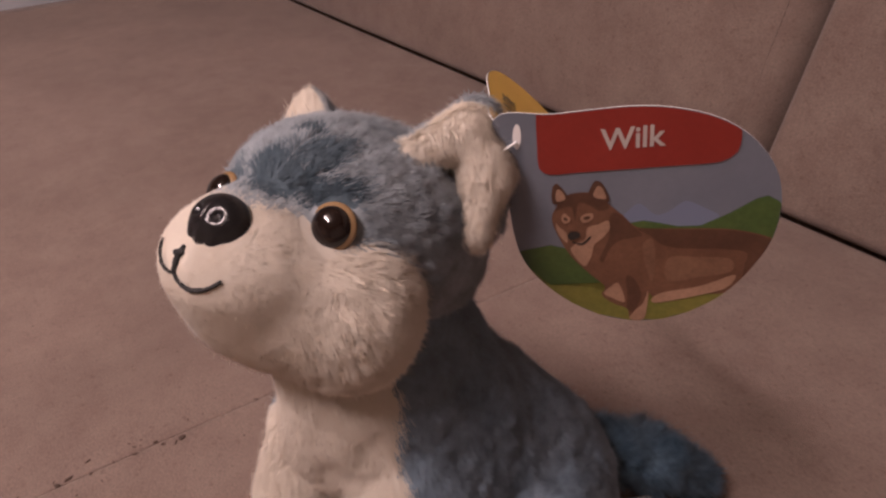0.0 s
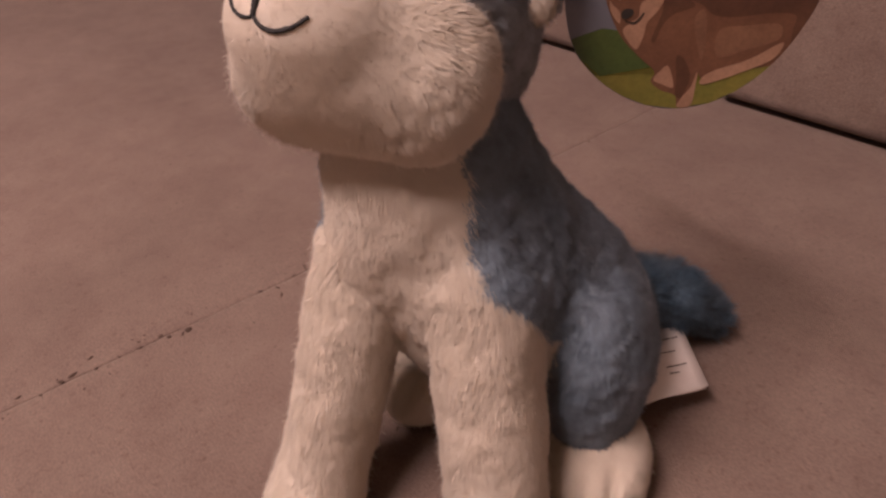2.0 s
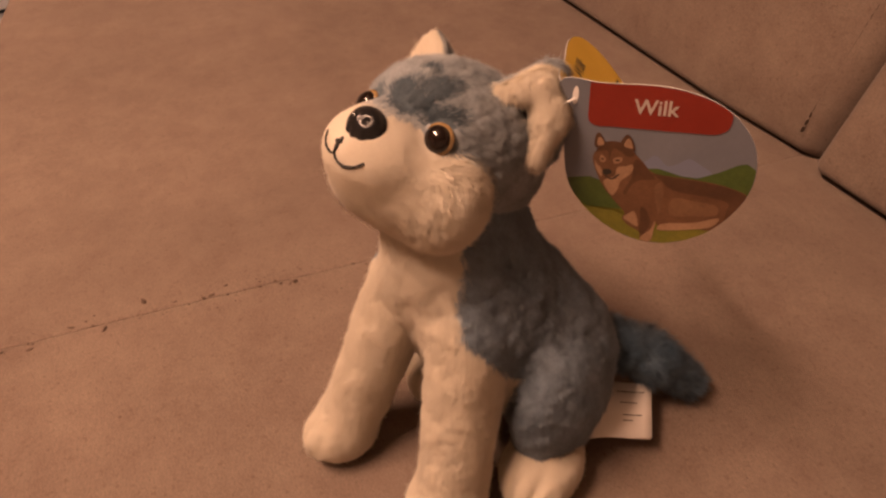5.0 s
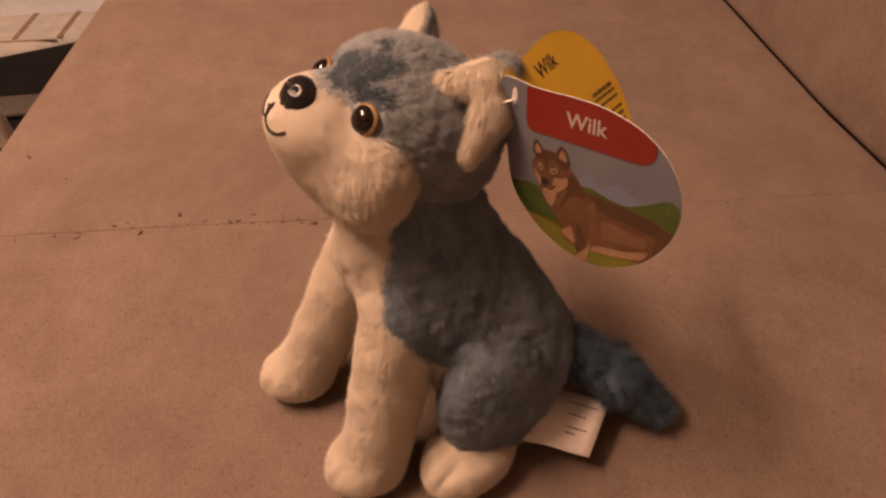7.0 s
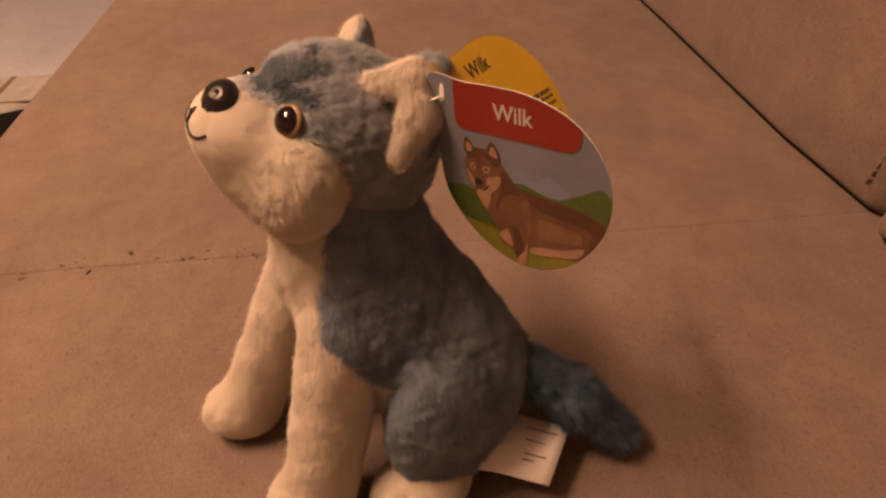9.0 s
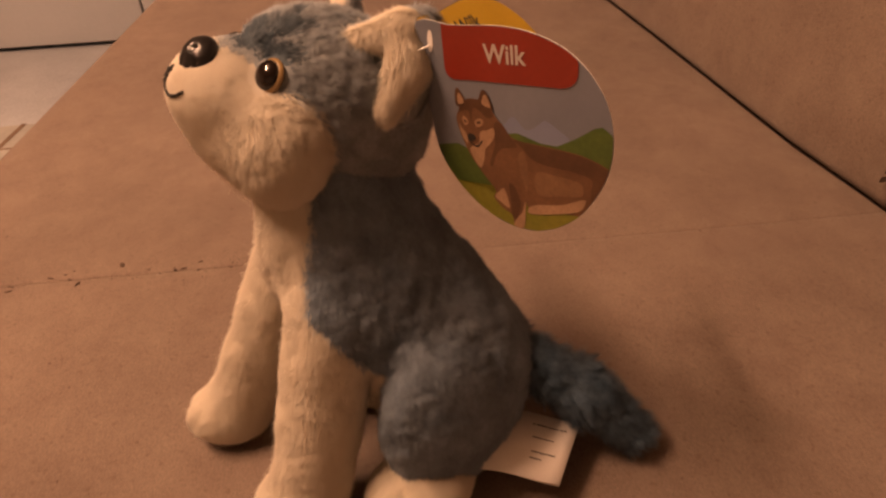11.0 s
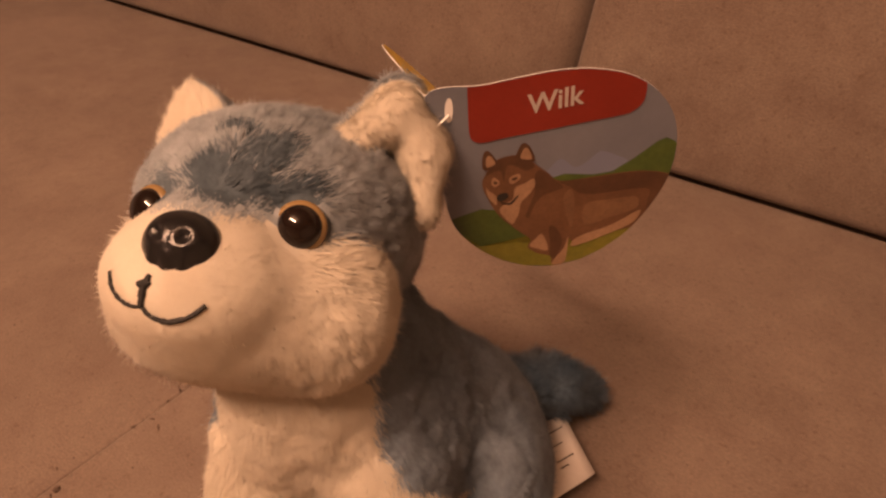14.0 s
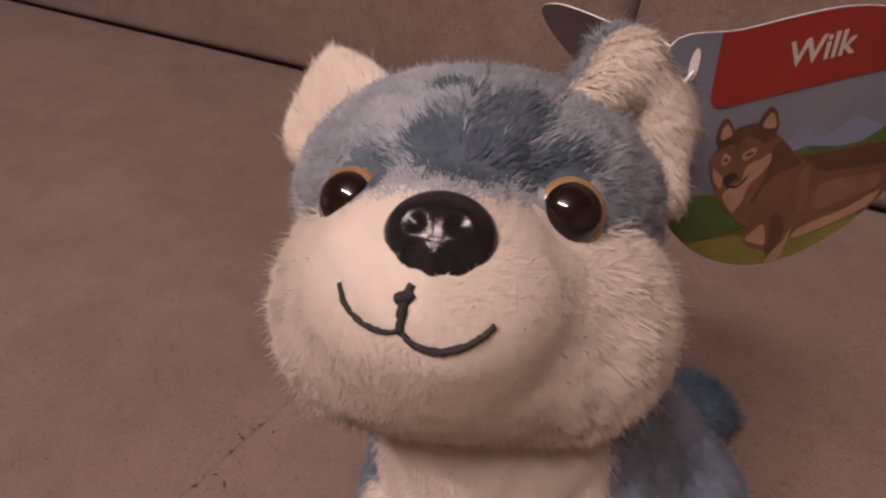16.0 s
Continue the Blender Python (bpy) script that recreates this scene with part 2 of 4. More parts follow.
def skin(f, lo, hi, h):
    """Vertices and quads of the surface f = 0 inside a box, on a grid of step h."""
    ax = [np.arange(a, b + h, h) for a, b in zip(lo, hi)]
    grid = np.stack(np.meshgrid(*ax, indexing="ij"), axis=-1)
    val = f(grid.reshape(-1, 3)).reshape(grid.shape[:3])
    inside = val < 0
    nx, ny, nz = (s - 1 for s in val.shape)
    total = np.zeros((nx, ny, nz, 3))
    count = np.zeros((nx, ny, nz))
    corner = [(i, j, k) for i in (0, 1) for j in (0, 1) for k in (0, 1)]
    cut = lambda a, c: a[c[0]:c[0] + nx, c[1]:c[1] + ny, c[2]:c[2] + nz]
    for a in corner:
        for b in corner:
            if sum(b) - sum(a) == 1 and all(q >= w for q, w in zip(b, a)):
                va, vb = cut(val, a), cut(val, b)
                cross = cut(inside, a) != cut(inside, b)
                t = np.where(cross, va / np.where(va == vb, 1, va - vb), 0)
                pa, pb = cut(grid, a), cut(grid, b)
                total += np.where(cross[..., None], pa + t[..., None] * (pb - pa), 0)
                count += cross
    live = count > 0
    index = -np.ones((nx, ny, nz), int)
    index[live] = np.arange(live.sum())
    verts = total[live] / count[live][:, None]
    quads = []
    for axis in range(3):
        o = [q for q in range(3) if q != axis]
        a = inside[tuple(slice(0, -1) if q == axis else slice(1, -1) for q in range(3))]
        b = inside[tuple(slice(1, None) if q == axis else slice(1, -1) for q in range(3))]
        where = np.argwhere(a != b)
        out = a[tuple(where.T)]
        cell = where.copy()
        for q in o:
            cell[:, q] += 1
        step = np.eye(3, dtype=int)
        ring = [cell - step[o[0]] - step[o[1]], cell - step[o[1]], cell, cell - step[o[0]]]
        ids = np.stack([index[tuple(c.T)] for c in ring], axis=1)
        flip = out if axis != 1 else ~out
        ids[~flip] = ids[~flip][:, ::-1]
        quads.append(ids)
    quads = np.concatenate(quads)
    for _ in range(2):
        verts = verts - f(verts)[:, None] * gradient(f, verts)
    a, b, c = (verts[quads[:, i]] for i in (0, 1, 2))
    inward = (np.cross(b - a, c - a) * gradient(f, a)).sum(1) < 0
    quads[inward] = quads[inward][:, ::-1]
    return verts, quads


def furry(name, f, lo, hi, h, colour, pile, comb, per_mm2, materials, parent, label="", seed=1, width=0.00014, lean=1.9, tufted=0.14, lumps=0.0003, clump=0.0065, bulge=0.22):
    """A soft part: the skin of f, and a pile of fibres on it. colour(p) gives the material of each place, pile(p) the fibre's length,
    comb(p) the way in which the pile is brushed; fibres gather in clumps of that size, more so where the pile is long."""
    rng = np.random.default_rng(seed)
    smooth = f

    def f(p):
        amount = lumps(p) if callable(lumps) else lumps
        return smooth(p) + amount * (1.6 * wobble(p, 380, seed) + 1.0 * wobble(p[:, [1, 2, 0]], 700, seed + 3))

    v, q = skin(f, lo, hi, h)
    tri = np.concatenate([q[:, [0, 1, 2]], q[:, [0, 2, 3]]])
    a, b, c = v[tri[:, 0]], v[tri[:, 1]], v[tri[:, 2]]
    area = 0.5 * np.linalg.norm(np.cross(b - a, c - a), axis=1)
    n = int(area.sum() * 1e6 * per_mm2)
    pick = rng.choice(len(tri), n, p=area / area.sum())
    r1, r2 = np.sqrt(rng.random(n))[:, None], rng.random(n)[:, None]
    p = (1 - r1) * a[pick] + r1 * (1 - r2) * b[pick] + r1 * r2 * c[pick]
    nor = gradient(f, p)
    # clumps: fibres near one seed lean together and form a rounded tuft
    jitter, bend = rng.random((4096, 3)), rng.normal(size=(4096, 3))
    home, best, key, off = np.floor(p / clump).astype(int), np.full(n, 9.0), np.zeros(n, int), np.zeros((n, 3))
    for step in itertools.product((-1, 0, 1), repeat=3):
        cell = home + np.array(step)
        k = (cell @ np.array([73856093, 19349663, 83492791])) % 4096
        away = p - (cell + jitter[k]) * clump
        away -= (away * nor).sum(1, keepdims=True) * nor * 0.7
        dist = np.linalg.norm(away, axis=1)
        closer = dist < best
        best, key = np.where(closer, dist, best), np.where(closer, k, key)
        off[closer] = away[closer]
    off -= (off * nor).sum(1, keepdims=True) * nor
    deep = np.clip((pile(p) - 0.0013) / 0.0022, 0.06, 0.85)[:, None]
    if materials[0] is WHITE_FUR:  # the cream cloth lies smoother
        deep = deep * np.where(colour(p) == 0, np.where(pile(p) < 0.0037, 0.55, 0.75), 1.0)[:, None]
    length = pile(p) * (0.65 + 0.6 * rng.random(n)) * (1.08 - 0.18 * np.clip(best / (0.6 * clump), 0, 1) ** 2)
    way = comb(p)
    way = way - (way * nor).sum(1, keepdims=True) * nor
    way /= np.maximum(0.25, np.linalg.norm(way, axis=1, keepdims=True))
    tuft = bend[key] * np.minimum(deep, 0.8)
    d = nor + lean * way + tufted * tuft + 0.10 * rng.normal(size=(n, 3))
    stray = rng.random(n) < 0.09
    d[stray] = nor[stray] + 0.7 * way[stray] + 0.35 * rng.normal(size=(int(stray.sum()), 3))
    length[stray] *= 1.12
    d /= np.linalg.norm(d, axis=1, keepdims=True)
    d += nor * np.maximum(0, 0.24 - (d * nor).sum(1, keepdims=True))
    d /= np.linalg.norm(d, axis=1, keepdims=True)
    tip_way = d + 0.45 * way - 0.05 * nor
    tip_way /= np.linalg.norm(tip_way, axis=1, keepdims=True)
    side = np.cross(d, nor + 0.25 * rng.normal(size=(n, 3)))
    side /= np.linalg.norm(side, axis=1, keepdims=True)
    w = (width * (0.7 + 0.6 * rng.random(n)) * np.where(stray, 0.6, 1.0))[:, None]
    base = p - 0.0003 * nor
    mid = base + d * (0.55 * length)[:, None]
    tip = mid + tip_way * (0.45 * length)[:, None] - 0.18 * deep * off
    mid = mid - 0.05 * deep * off
    turned = np.where((np.cross(side, d) * nor).sum(1, keepdims=True) > 0, 1.0, -1.0)
    side = side * turned  # the ribbon's face looks outwards
    fib = np.stack([base - side * w, base + side * w, mid + side * w * 0.75, mid - side * w * 0.75, tip], axis=1).reshape(-1, 3)
    o = len(v) + 5 * np.arange(n)[:, None]
    fquad = o + np.array([[0, 1, 2, 3]])
    ftri = o + np.array([[3, 2, 4]])
    verts = np.concatenate([v, fib])
    loops = np.concatenate([q.ravel(), fquad.ravel(), ftri.ravel()])
    sizes = np.concatenate([np.full(len(q) + n, 4), np.full(n, 3)])
    me = bpy.data.meshes.new(name)
    me.vertices.add(len(verts))
    me.vertices.foreach_set("co", verts.astype(np.float32).ravel())
    me.loops.add(len(loops))
    me.loops.foreach_set("vertex_index", loops.astype(np.int32))
    me.polygons.add(len(sizes))
    starts = np.concatenate([[0], np.cumsum(sizes)[:-1]])
    me.polygons.foreach_set("loop_start", starts.astype(np.int32))
    me.update(calc_edges=True)
    fc = colour(p + rng.normal(size=p.shape) * 0.0009)
    me.polygons.foreach_set("material_index", np.concatenate([colour(v[q].mean(1)), fc, fc]).astype(np.int32))
    ob = link(name, me, materials, parent, label)
    vn = gradient(f, v)
    soft = nor + 0.05 * d + deep * (bulge * off / clump + 0.05 * bend[key])
    soft /= np.linalg.norm(soft, axis=1, keepdims=True)
    me.normals_split_custom_set_from_vertices(np.concatenate([vn, np.repeat(soft, 5, axis=0)]).tolist())
    return ob


def wobble(p, scale, seed=0.0):
    """Cheap smooth noise, about -1 to 1."""
    x, y, z = (p * scale + seed).T
    return (np.sin(x + 1.7 * np.sin(0.8 * y + seed)) + np.sin(1.3 * y + 1.3 * np.sin(0.9 * z)) + np.sin(1.1 * z + 1.5 * np.sin(1.2 * x + 2))) / 3


# ---- plush wolf ----
TOY = pose(0.0465, 0.0025, 0.45, 0, 0, 20.4)
wolf = thing("plush_toy", "blue-grey and cream plush wolf toy sitting upright on the sofa seat", "plush toy", TOY)
HEAD = np.array([-0.0490, 0.0050, 0.1975])
NOD = radians(25)
FACE = np.array([[1, 0, 0], [0, -math.cos(NOD), math.sin(NOD)], [0, math.sin(NOD), math.cos(NOD)]])  # rows: side, ahead, up
FURS = [WHITE_FUR, GREY_FUR, DARK_FUR]
HEAD_FURS = [WHITE_FUR, PALE_FUR, DARK_FUR]


def to_face(p):
    return (p - HEAD) @ FACE.T


def from_face(q):
    return np.array(q) @ FACE + HEAD


def cranium(q):
    a = ellipsoid(q, (0, -0.004, -0.004), (0.0435, 0.042, 0.031))
    return blend(a, ellipsoid(q, (0.001, -0.013, -0.018), (0.039, 0.035, 0.028)), 0.012)


def muzzle(q):
    a = ellipsoid(q, (-0.002, 0.0365, -0.0185), (0.027, 0.0250, 0.0210))
    return blend(a, ellipsoid(q, (-0.001, 0.026, -0.006), (0.016, 0.021, 0.012)), 0.010)


def cheek(q):
    m = q * np.array([1, 1, 1])
    m[..., 0] = np.abs(m[..., 0] - 0.0030)
    return ellipsoid(m, (0.0234, 0.0208, -0.0262), (0.0192, 0.0180, 0.0232))


def jaw(q):
    return ellipsoid(q, (-0.001, 0.021, -0.0330), (0.033, 0.028, 0.0190))


def head_shape(p):
    q = to_face(p)
    white = blend(blend(muzzle(q), cheek(q), 0.012), jaw(q), 0.010)
    return blend(cranium(q), white, 0.004)


def head_colour(p):
    q = to_face(p)
    edge = 0.0012 * wobble(p, 900)
    brush = edge + 0.0010 * np.random.default_rng(3).normal(size=len(p)) + 0.002 * wobble(p, 260, 4)
    low = q[:, 2] + edge < 0.0022 - 8 * q[:, 0] ** 2
    bridge = np.where(low, muzzle(q), 1.0)
    white = np.minimum(np.minimum(bridge, cheek(q)), jaw(q)) < cranium(q) + edge
    blotch = ellipsoid(q, (0.0010, 0.032, 0.0092), (0.0122, 0.018, 0.0068)) < brush
    blotch |= ellipsoid(q, (0.0075, 0.026, 0.0148), (0.0078, 0.016, 0.0064)) < brush
    blotch |= ellipsoid(q, (0.0175, 0.030, 0.0068), (0.0085, 0.014, 0.0048)) < brush
    blotch |= ellipsoid(q, (-0.0195, 0.031, 0.0052), (0.0065, 0.012, 0.0036)) < brush
    blotch |= ellipsoid(q, (-0.0030, 0.0195, 0.0217), (0.0055, 0.0035, 0.006)) < 0.6 * brush
    return np.where(white, 0, np.where(blotch, 2, 1))


def head_pile(p):
    q = to_face(p)
    c, m, k = cheek(q), muzzle(q), cranium(q)
    out = np.where(m < k, 0.0013, 0.0034)
    low = np.clip((np.minimum(k, m) - jaw(q)) / 0.008, 0, 1)
    out = out + (0.0026 - out) * low
    full = np.clip((np.minimum(k, m) - c) / 0.007 + 0.25, 0, 1)
    out = out + (0.0044 - out) * full
    for s in (-1, 1):
        near = np.linalg.norm(q - np.array((s * 0.0216, 0.033, 0.0005)), axis=1)
        out *= np.clip((near - 0.0066) / 0.0034, 0.12, 1)
    return out


def head_comb(p):
    q = to_face(p)
    w = np.stack([0.25 * np.sign(q[:, 0]), np.full(len(p), -0.8), np.where(cheek(q) < cranium(q), -0.7, -0.15)], axis=1)
    return w @ FACE


def head_lumps(p):
    q = to_face(p)
    bare = np.clip((cranium(q) - np.minimum(np.minimum(muzzle(q), jaw(q)), cheek(q))) / 0.004 + 0.5, 0, 1)
    full = np.clip((np.minimum(cranium(q), muzzle(q)) - cheek(q)) / 0.008, 0, 1)
    return 0.00034 * (1 - bare) + 0.00006 * bare + 0.00014 * full


head = furry("head", head_shape, HEAD - 0.072, HEAD + np.array([0.062, 0.062, 0.06]), 0.0021, head_colour, head_pile, head_comb, 9.0, HEAD_FURS, wolf,
             "blue-grey plush head with a cream muzzle and cheeks", 1, lumps=head_lumps)


def on_face(x, u, out=0.0, shape=head_shape):
    """The place on the head's front at side x and height u of the face."""
    lo, hi = 0.0, 0.09
    for _ in range(40):
        mid = (lo + hi) / 2
        if shape(from_face((x, mid, u))[None])[0] < 0:
            lo = mid
        else:
            hi = mid
    p = from_face((x, lo, u))
    return p + gradient(shape, p[None])[0] * out


def dome(r, flat, rings=14, sides=28, deep=1.0):
    """A round button in the plane z = 0 that swells to flat * r."""
    bm = bmesh.new()
    bmesh.ops.create_uvsphere(bm, u_segments=sides, v_segments=rings, radius=r)
    for v in bm.verts:
        v.co.z *= flat if v.co.z > 0 else deep * flat
    return bm


def facing(ob, place, way, roll=0.0):
    ob.matrix_local = Matrix.Translation(Vector(place)) @ Vector(way).to_track_quat("Z", "Y").to_matrix().to_4x4() @ pose(0, 0, 0, 0, 0, roll)
    return ob


for s, low, deep in ((-1, -0.0024, 0.0336), (1, -0.0009, 0.0326)):
    way = Vector(from_face((s * 0.26, 0.93, 0.22)) - HEAD)
    seat_of_eye = Vector(from_face((s * 0.0218, deep, low)))
    facing(part("eye_ring", dome(0.0072, 0.34), AMBER, head, "amber plastic eye ring"), seat_of_eye + way.normalized() * -0.0004, way)
    facing(part("eye", dome(0.0060, 0.74), BLACK_GLOSS, head, "glossy black domed eye"), seat_of_eye + way.normalized() * 0.0002, way)


def nose_mesh():
    bm = bmesh.new()
    bmesh.ops.create_uvsphere(bm, u_segments=48, v_segments=28, radius=1.0)
    for v in bm.verts:
        x, y, z = v.co
        wide = 0.0099 * (1.0 + 0.10 * y)
        p = Vector((x * wide, y * 0.0096, z * (0.0072 if z > 0 else 0.004)))
        for sx in (-1, 1):
            d = (Vector((p.x - sx * 0.0036, p.y - 0.0030, 0))).length
            if z > 0:
                p.z -= 0.0013 * math.exp(-(d / 0.0013) ** 2)
                p.z += 0.0003 * math.exp(-((d - 0.0024) / 0.0008) ** 2)
        if z > 0 and y < 0:
            p.z += 0.00028 * math.cos(x * 13) * min(1, -2.2 * y) * max(0, 1 - y * y)
        v.co = p
    return bm


facing(part("nose", nose_mesh(), NOSE_BLACK, head, "shiny black vinyl nose with two nostrils"), from_face((0.0, 0.0517, -0.0062)),
       from_face((0.02, 0.95, 0.30)) - HEAD)

# stitched mouth
def stitch(name, xs, radius):
    pts = spline(xs, 6)
    line = [on_face(x, u, 0.0004) for x, u in pts]
    rad = [radius * (0.75 + 0.25 * math.sin(math.pi * i / (len(line) - 1))) for i in range(len(line))]
    bm = tube(line, rad, 8)
    for v in bm.verts:
        v.co += 0.00028 * noise.noise_vector(v.co * 1500)
    return part(name, bm, THREAD, head, "black embroidered stitch")


stitch("mouth_stitch", [(-0.0037, -0.0186), (-0.001, -0.0206), (0.003, -0.0212), (0.0075, -0.0196), (0.0108, -0.0168)], 0.00066)
stitch("mouth_stitch", [(-0.0040, -0.0184), (-0.0068, -0.0189), (-0.0108, -0.0180), (-0.0138, -0.0158), (-0.0152, -0.0130)], 0.00052)
stitch("mouth_stitch", [(-0.0026, -0.0112), (-0.0034, -0.0130), (-0.0037, -0.0156), (-0.0038, -0.0184)], 0.0008)
stitch("mouth_stitch", [(-0.0050, -0.0134), (-0.0036, -0.0132), (-0.0022, -0.0124)], 0.0011)


# ears: cupped, cream inside and grey behind
def ear(name, root, tip, inner, wide, thick, seed):
    root, tip, inner = (np.array(v, float) for v in (root, tip, inner))
    up = tip - root
    tall = np.linalg.norm(up)
    up /= tall
    inner = inner - (inner @ up) * up
    inner /= np.linalg.norm(inner)
    side = np.cross(up, inner)
    axes = np.stack([side, inner, up], axis=1)

    def shape(p):
        q = (p - root) @ axes
        t = np.clip(q[:, 2] / tall, 0, 1)
        half = wide * (1 - 0.66 * t ** 1.9)
        bend = 10.0 * q[:, 0] ** 2
        q2 = np.stack([q[:, 0] / half, (q[:, 1] - bend) / thick, (q[:, 2] - 0.42 * tall) / (0.62 * tall)], axis=1)
        r = np.linalg.norm(q2, axis=1)
        return (r - 1) * thick * 0.85

    def colour(p):
        q = (p - root) @ axes
        bend = 10.0 * q[:, 0] ** 2
        return np.where(q[:, 1] - bend > -0.0008 + 0.0006 * wobble(p, 900), 0, 1)

    c = (root + tip) / 2
    reach = max(tall, wide) * 0.5 + 0.022
    return furry(name, shape, c - reach, c + reach, 0.0016, colour, lambda p: np.full(len(p), 0.0042),
                 lambda p: np.repeat(up[None], len(p), 0), 5.0, HEAD_FURS, wolf, "cream-lined plush ear with a grey back", seed, lumps=0.00012)


ear("ear", (-0.0835, 0.0235, 0.1920), (-0.0925, 0.0360, 0.2160), (-0.30, -0.95, 0.1), 0.0235, 0.0080, 11)


def folded_ear():
    """The ear beside the card: its tip folds forward over a cream cup."""
    tip, top, low = np.array((-0.0260, 0.0090, 0.2165)), np.array((-0.0155, 0.0262, 0.2210)), np.array((-0.0055, 0.0120, 0.1960))
    bulge = np.array((-0.0078, 0.0235, 0.2100))
    behind = np.array((-0.0025, 0.0085, -0.0010))

    def pale(p):
        a = limb(p, tip, top, 0.0050, 0.0060)
        a = blend(a, limb(p, top, bulge, 0.0060, 0.0068), 0.008)
        return blend(a, limb(p, bulge, low, 0.0068, 0.0058), 0.008)

    def grey(p):
        a = limb(p, tip + behind * 0.4, top + behind, 0.0050, 0.0070)
        a = blend(a, limb(p, top + behind, bulge + behind, 0.0070, 0.0070), 0.004)
        return blend(a, limb(p, bulge + behind, low + behind, 0.0070, 0.0070), 0.004)

    return furry("ear", lambda p: blend(pale(p), grey(p), 0.003), np.array((-0.045, -0.012, 0.178)), np.array((0.018, 0.052, 0.240)), 0.0016,
                 lambda p: np.where(pale(p) < grey(p) + 0.0008 + 0.0006 * wobble(p, 900), 0, 1), lambda p: np.full(len(p), 0.0040),
                 lambda p: np.repeat(np.array([[0.5, -0.3, -0.4]]), len(p), 0), 5.0, HEAD_FURS, wolf, "folded cream-lined plush ear with a grey back", 12, tufted=0.18, lumps=0.00012)


folded_ear()


# body
CHEST, BELLY, RUMP = (-0.0345, 0.0005, 0.123), (-0.0215, 0.0155, 0.081), (-0.0015, 0.0375, 0.050)


def torso(p):
    a = ellipsoid(p, CHEST, (0.0395, 0.0393, 0.046))
    a = blend(a, ellipsoid(p, BELLY, (0.0435, 0.0475, 0.049)), 0.02)
    a = blend(a, ellipsoid(p, RUMP, (0.042, 0.041, 0.050)), 0.02)
    return blend(a, limb(p, (-0.042, -0.003, 0.135), (-0.046, 0.004, 0.170), 0.033, 0.033), 0.012)


def haunch(p, c, r):
    return ellipsoid(p, c, r)


THIGH_L = ((0.0295, 0.0150, 0.049), (0.0195, 0.0325, 0.047))
THIGH_R = ((-0.046, 0.044, 0.044), (0.022, 0.032, 0.040))


SHOULDER_L = ((-0.0085, -0.0190, 0.104), (0.0010, -0.0330, 0.070), 0.0200, 0.0130)
SHOULDER_R = ((-0.0570, -0.0190, 0.106), (-0.0585, -0.0390, 0.070), 0.0195, 0.0120)


def body_shape(p):
    a = torso(p)
    thigh = haunch(p, *THIGH_L)
    groove = 0.0009 * np.exp(-(thigh / 0.0045) ** 2 - (a / 0.0045) ** 2)
    a = blend(a, thigh, 0.012) + groove
    a = blend(a, haunch(p, *THIGH_R), 0.006)
    a = blend(a, limb(p, *SHOULDER_L), 0.012)
    a = blend(a, limb(p, *SHOULDER_R), 0.012)
    return a + 0.0014 * wobble(p, 120, 3) + 0.0006 * wobble(p, 300, 1)


def body_colour(p):
    x, y, z = p.T
    rough = 0.0010 * wobble(p, 900)
    front = y + 0.10 * (x + 0.03) + 0.0065 + rough < -0.0245 + 0.289 * np.maximum(z - 0.118, 0)
    near = np.minimum(limb(p, *SHOULDER_L[:2], 0.023, 0.023), limb(p, *SHOULDER_R[:2], 0.023, 0.023)) < 0
    shoulder = (z < 0.116 - 1.6 * (y + 0.0343) + rough) & near & (z > 0.064)
    belly = (z < 0.082) & (y < -0.006) & (haunch(p, *THIGH_L) > 0.004) & (haunch(p, *THIGH_R) > 0.004)
    return np.where(front | shoulder | belly, 0, 1)


def leg_colour(p):
    y, z = p[:, 1], p[:, 2]
    rough = 0.0010 * wobble(p, 900)
    blue = (z > 0.116 - 1.6 * (y + 0.0343) + rough) & (y + 0.10 * (p[:, 0] + 0.03) + rough > -0.031) & (z > 0.082)
    return np.where(blue, 1, 0)


body = furry("body", body_shape, (-0.085, -0.060, 0.0), (0.075, 0.100, 0.19), 0.0025, body_colour,
             lambda p: np.where(body_colour(p) == 0, 0.0024, 0.0036), lambda p: np.repeat(np.array([[0.05, 0.25, -0.9]]), len(p), 0), 4.5, FURS, wolf,
             "blue-grey plush body with a cream chest", 2, lumps=lambda p: np.where(body_colour(p) == 0, 0.00010, 0.00028))


def white(p):
    return np.zeros(len(p), int)


DOWN = lambda p: np.repeat(np.array([[0.0, -0.15, -0.9]]), len(p), 0)


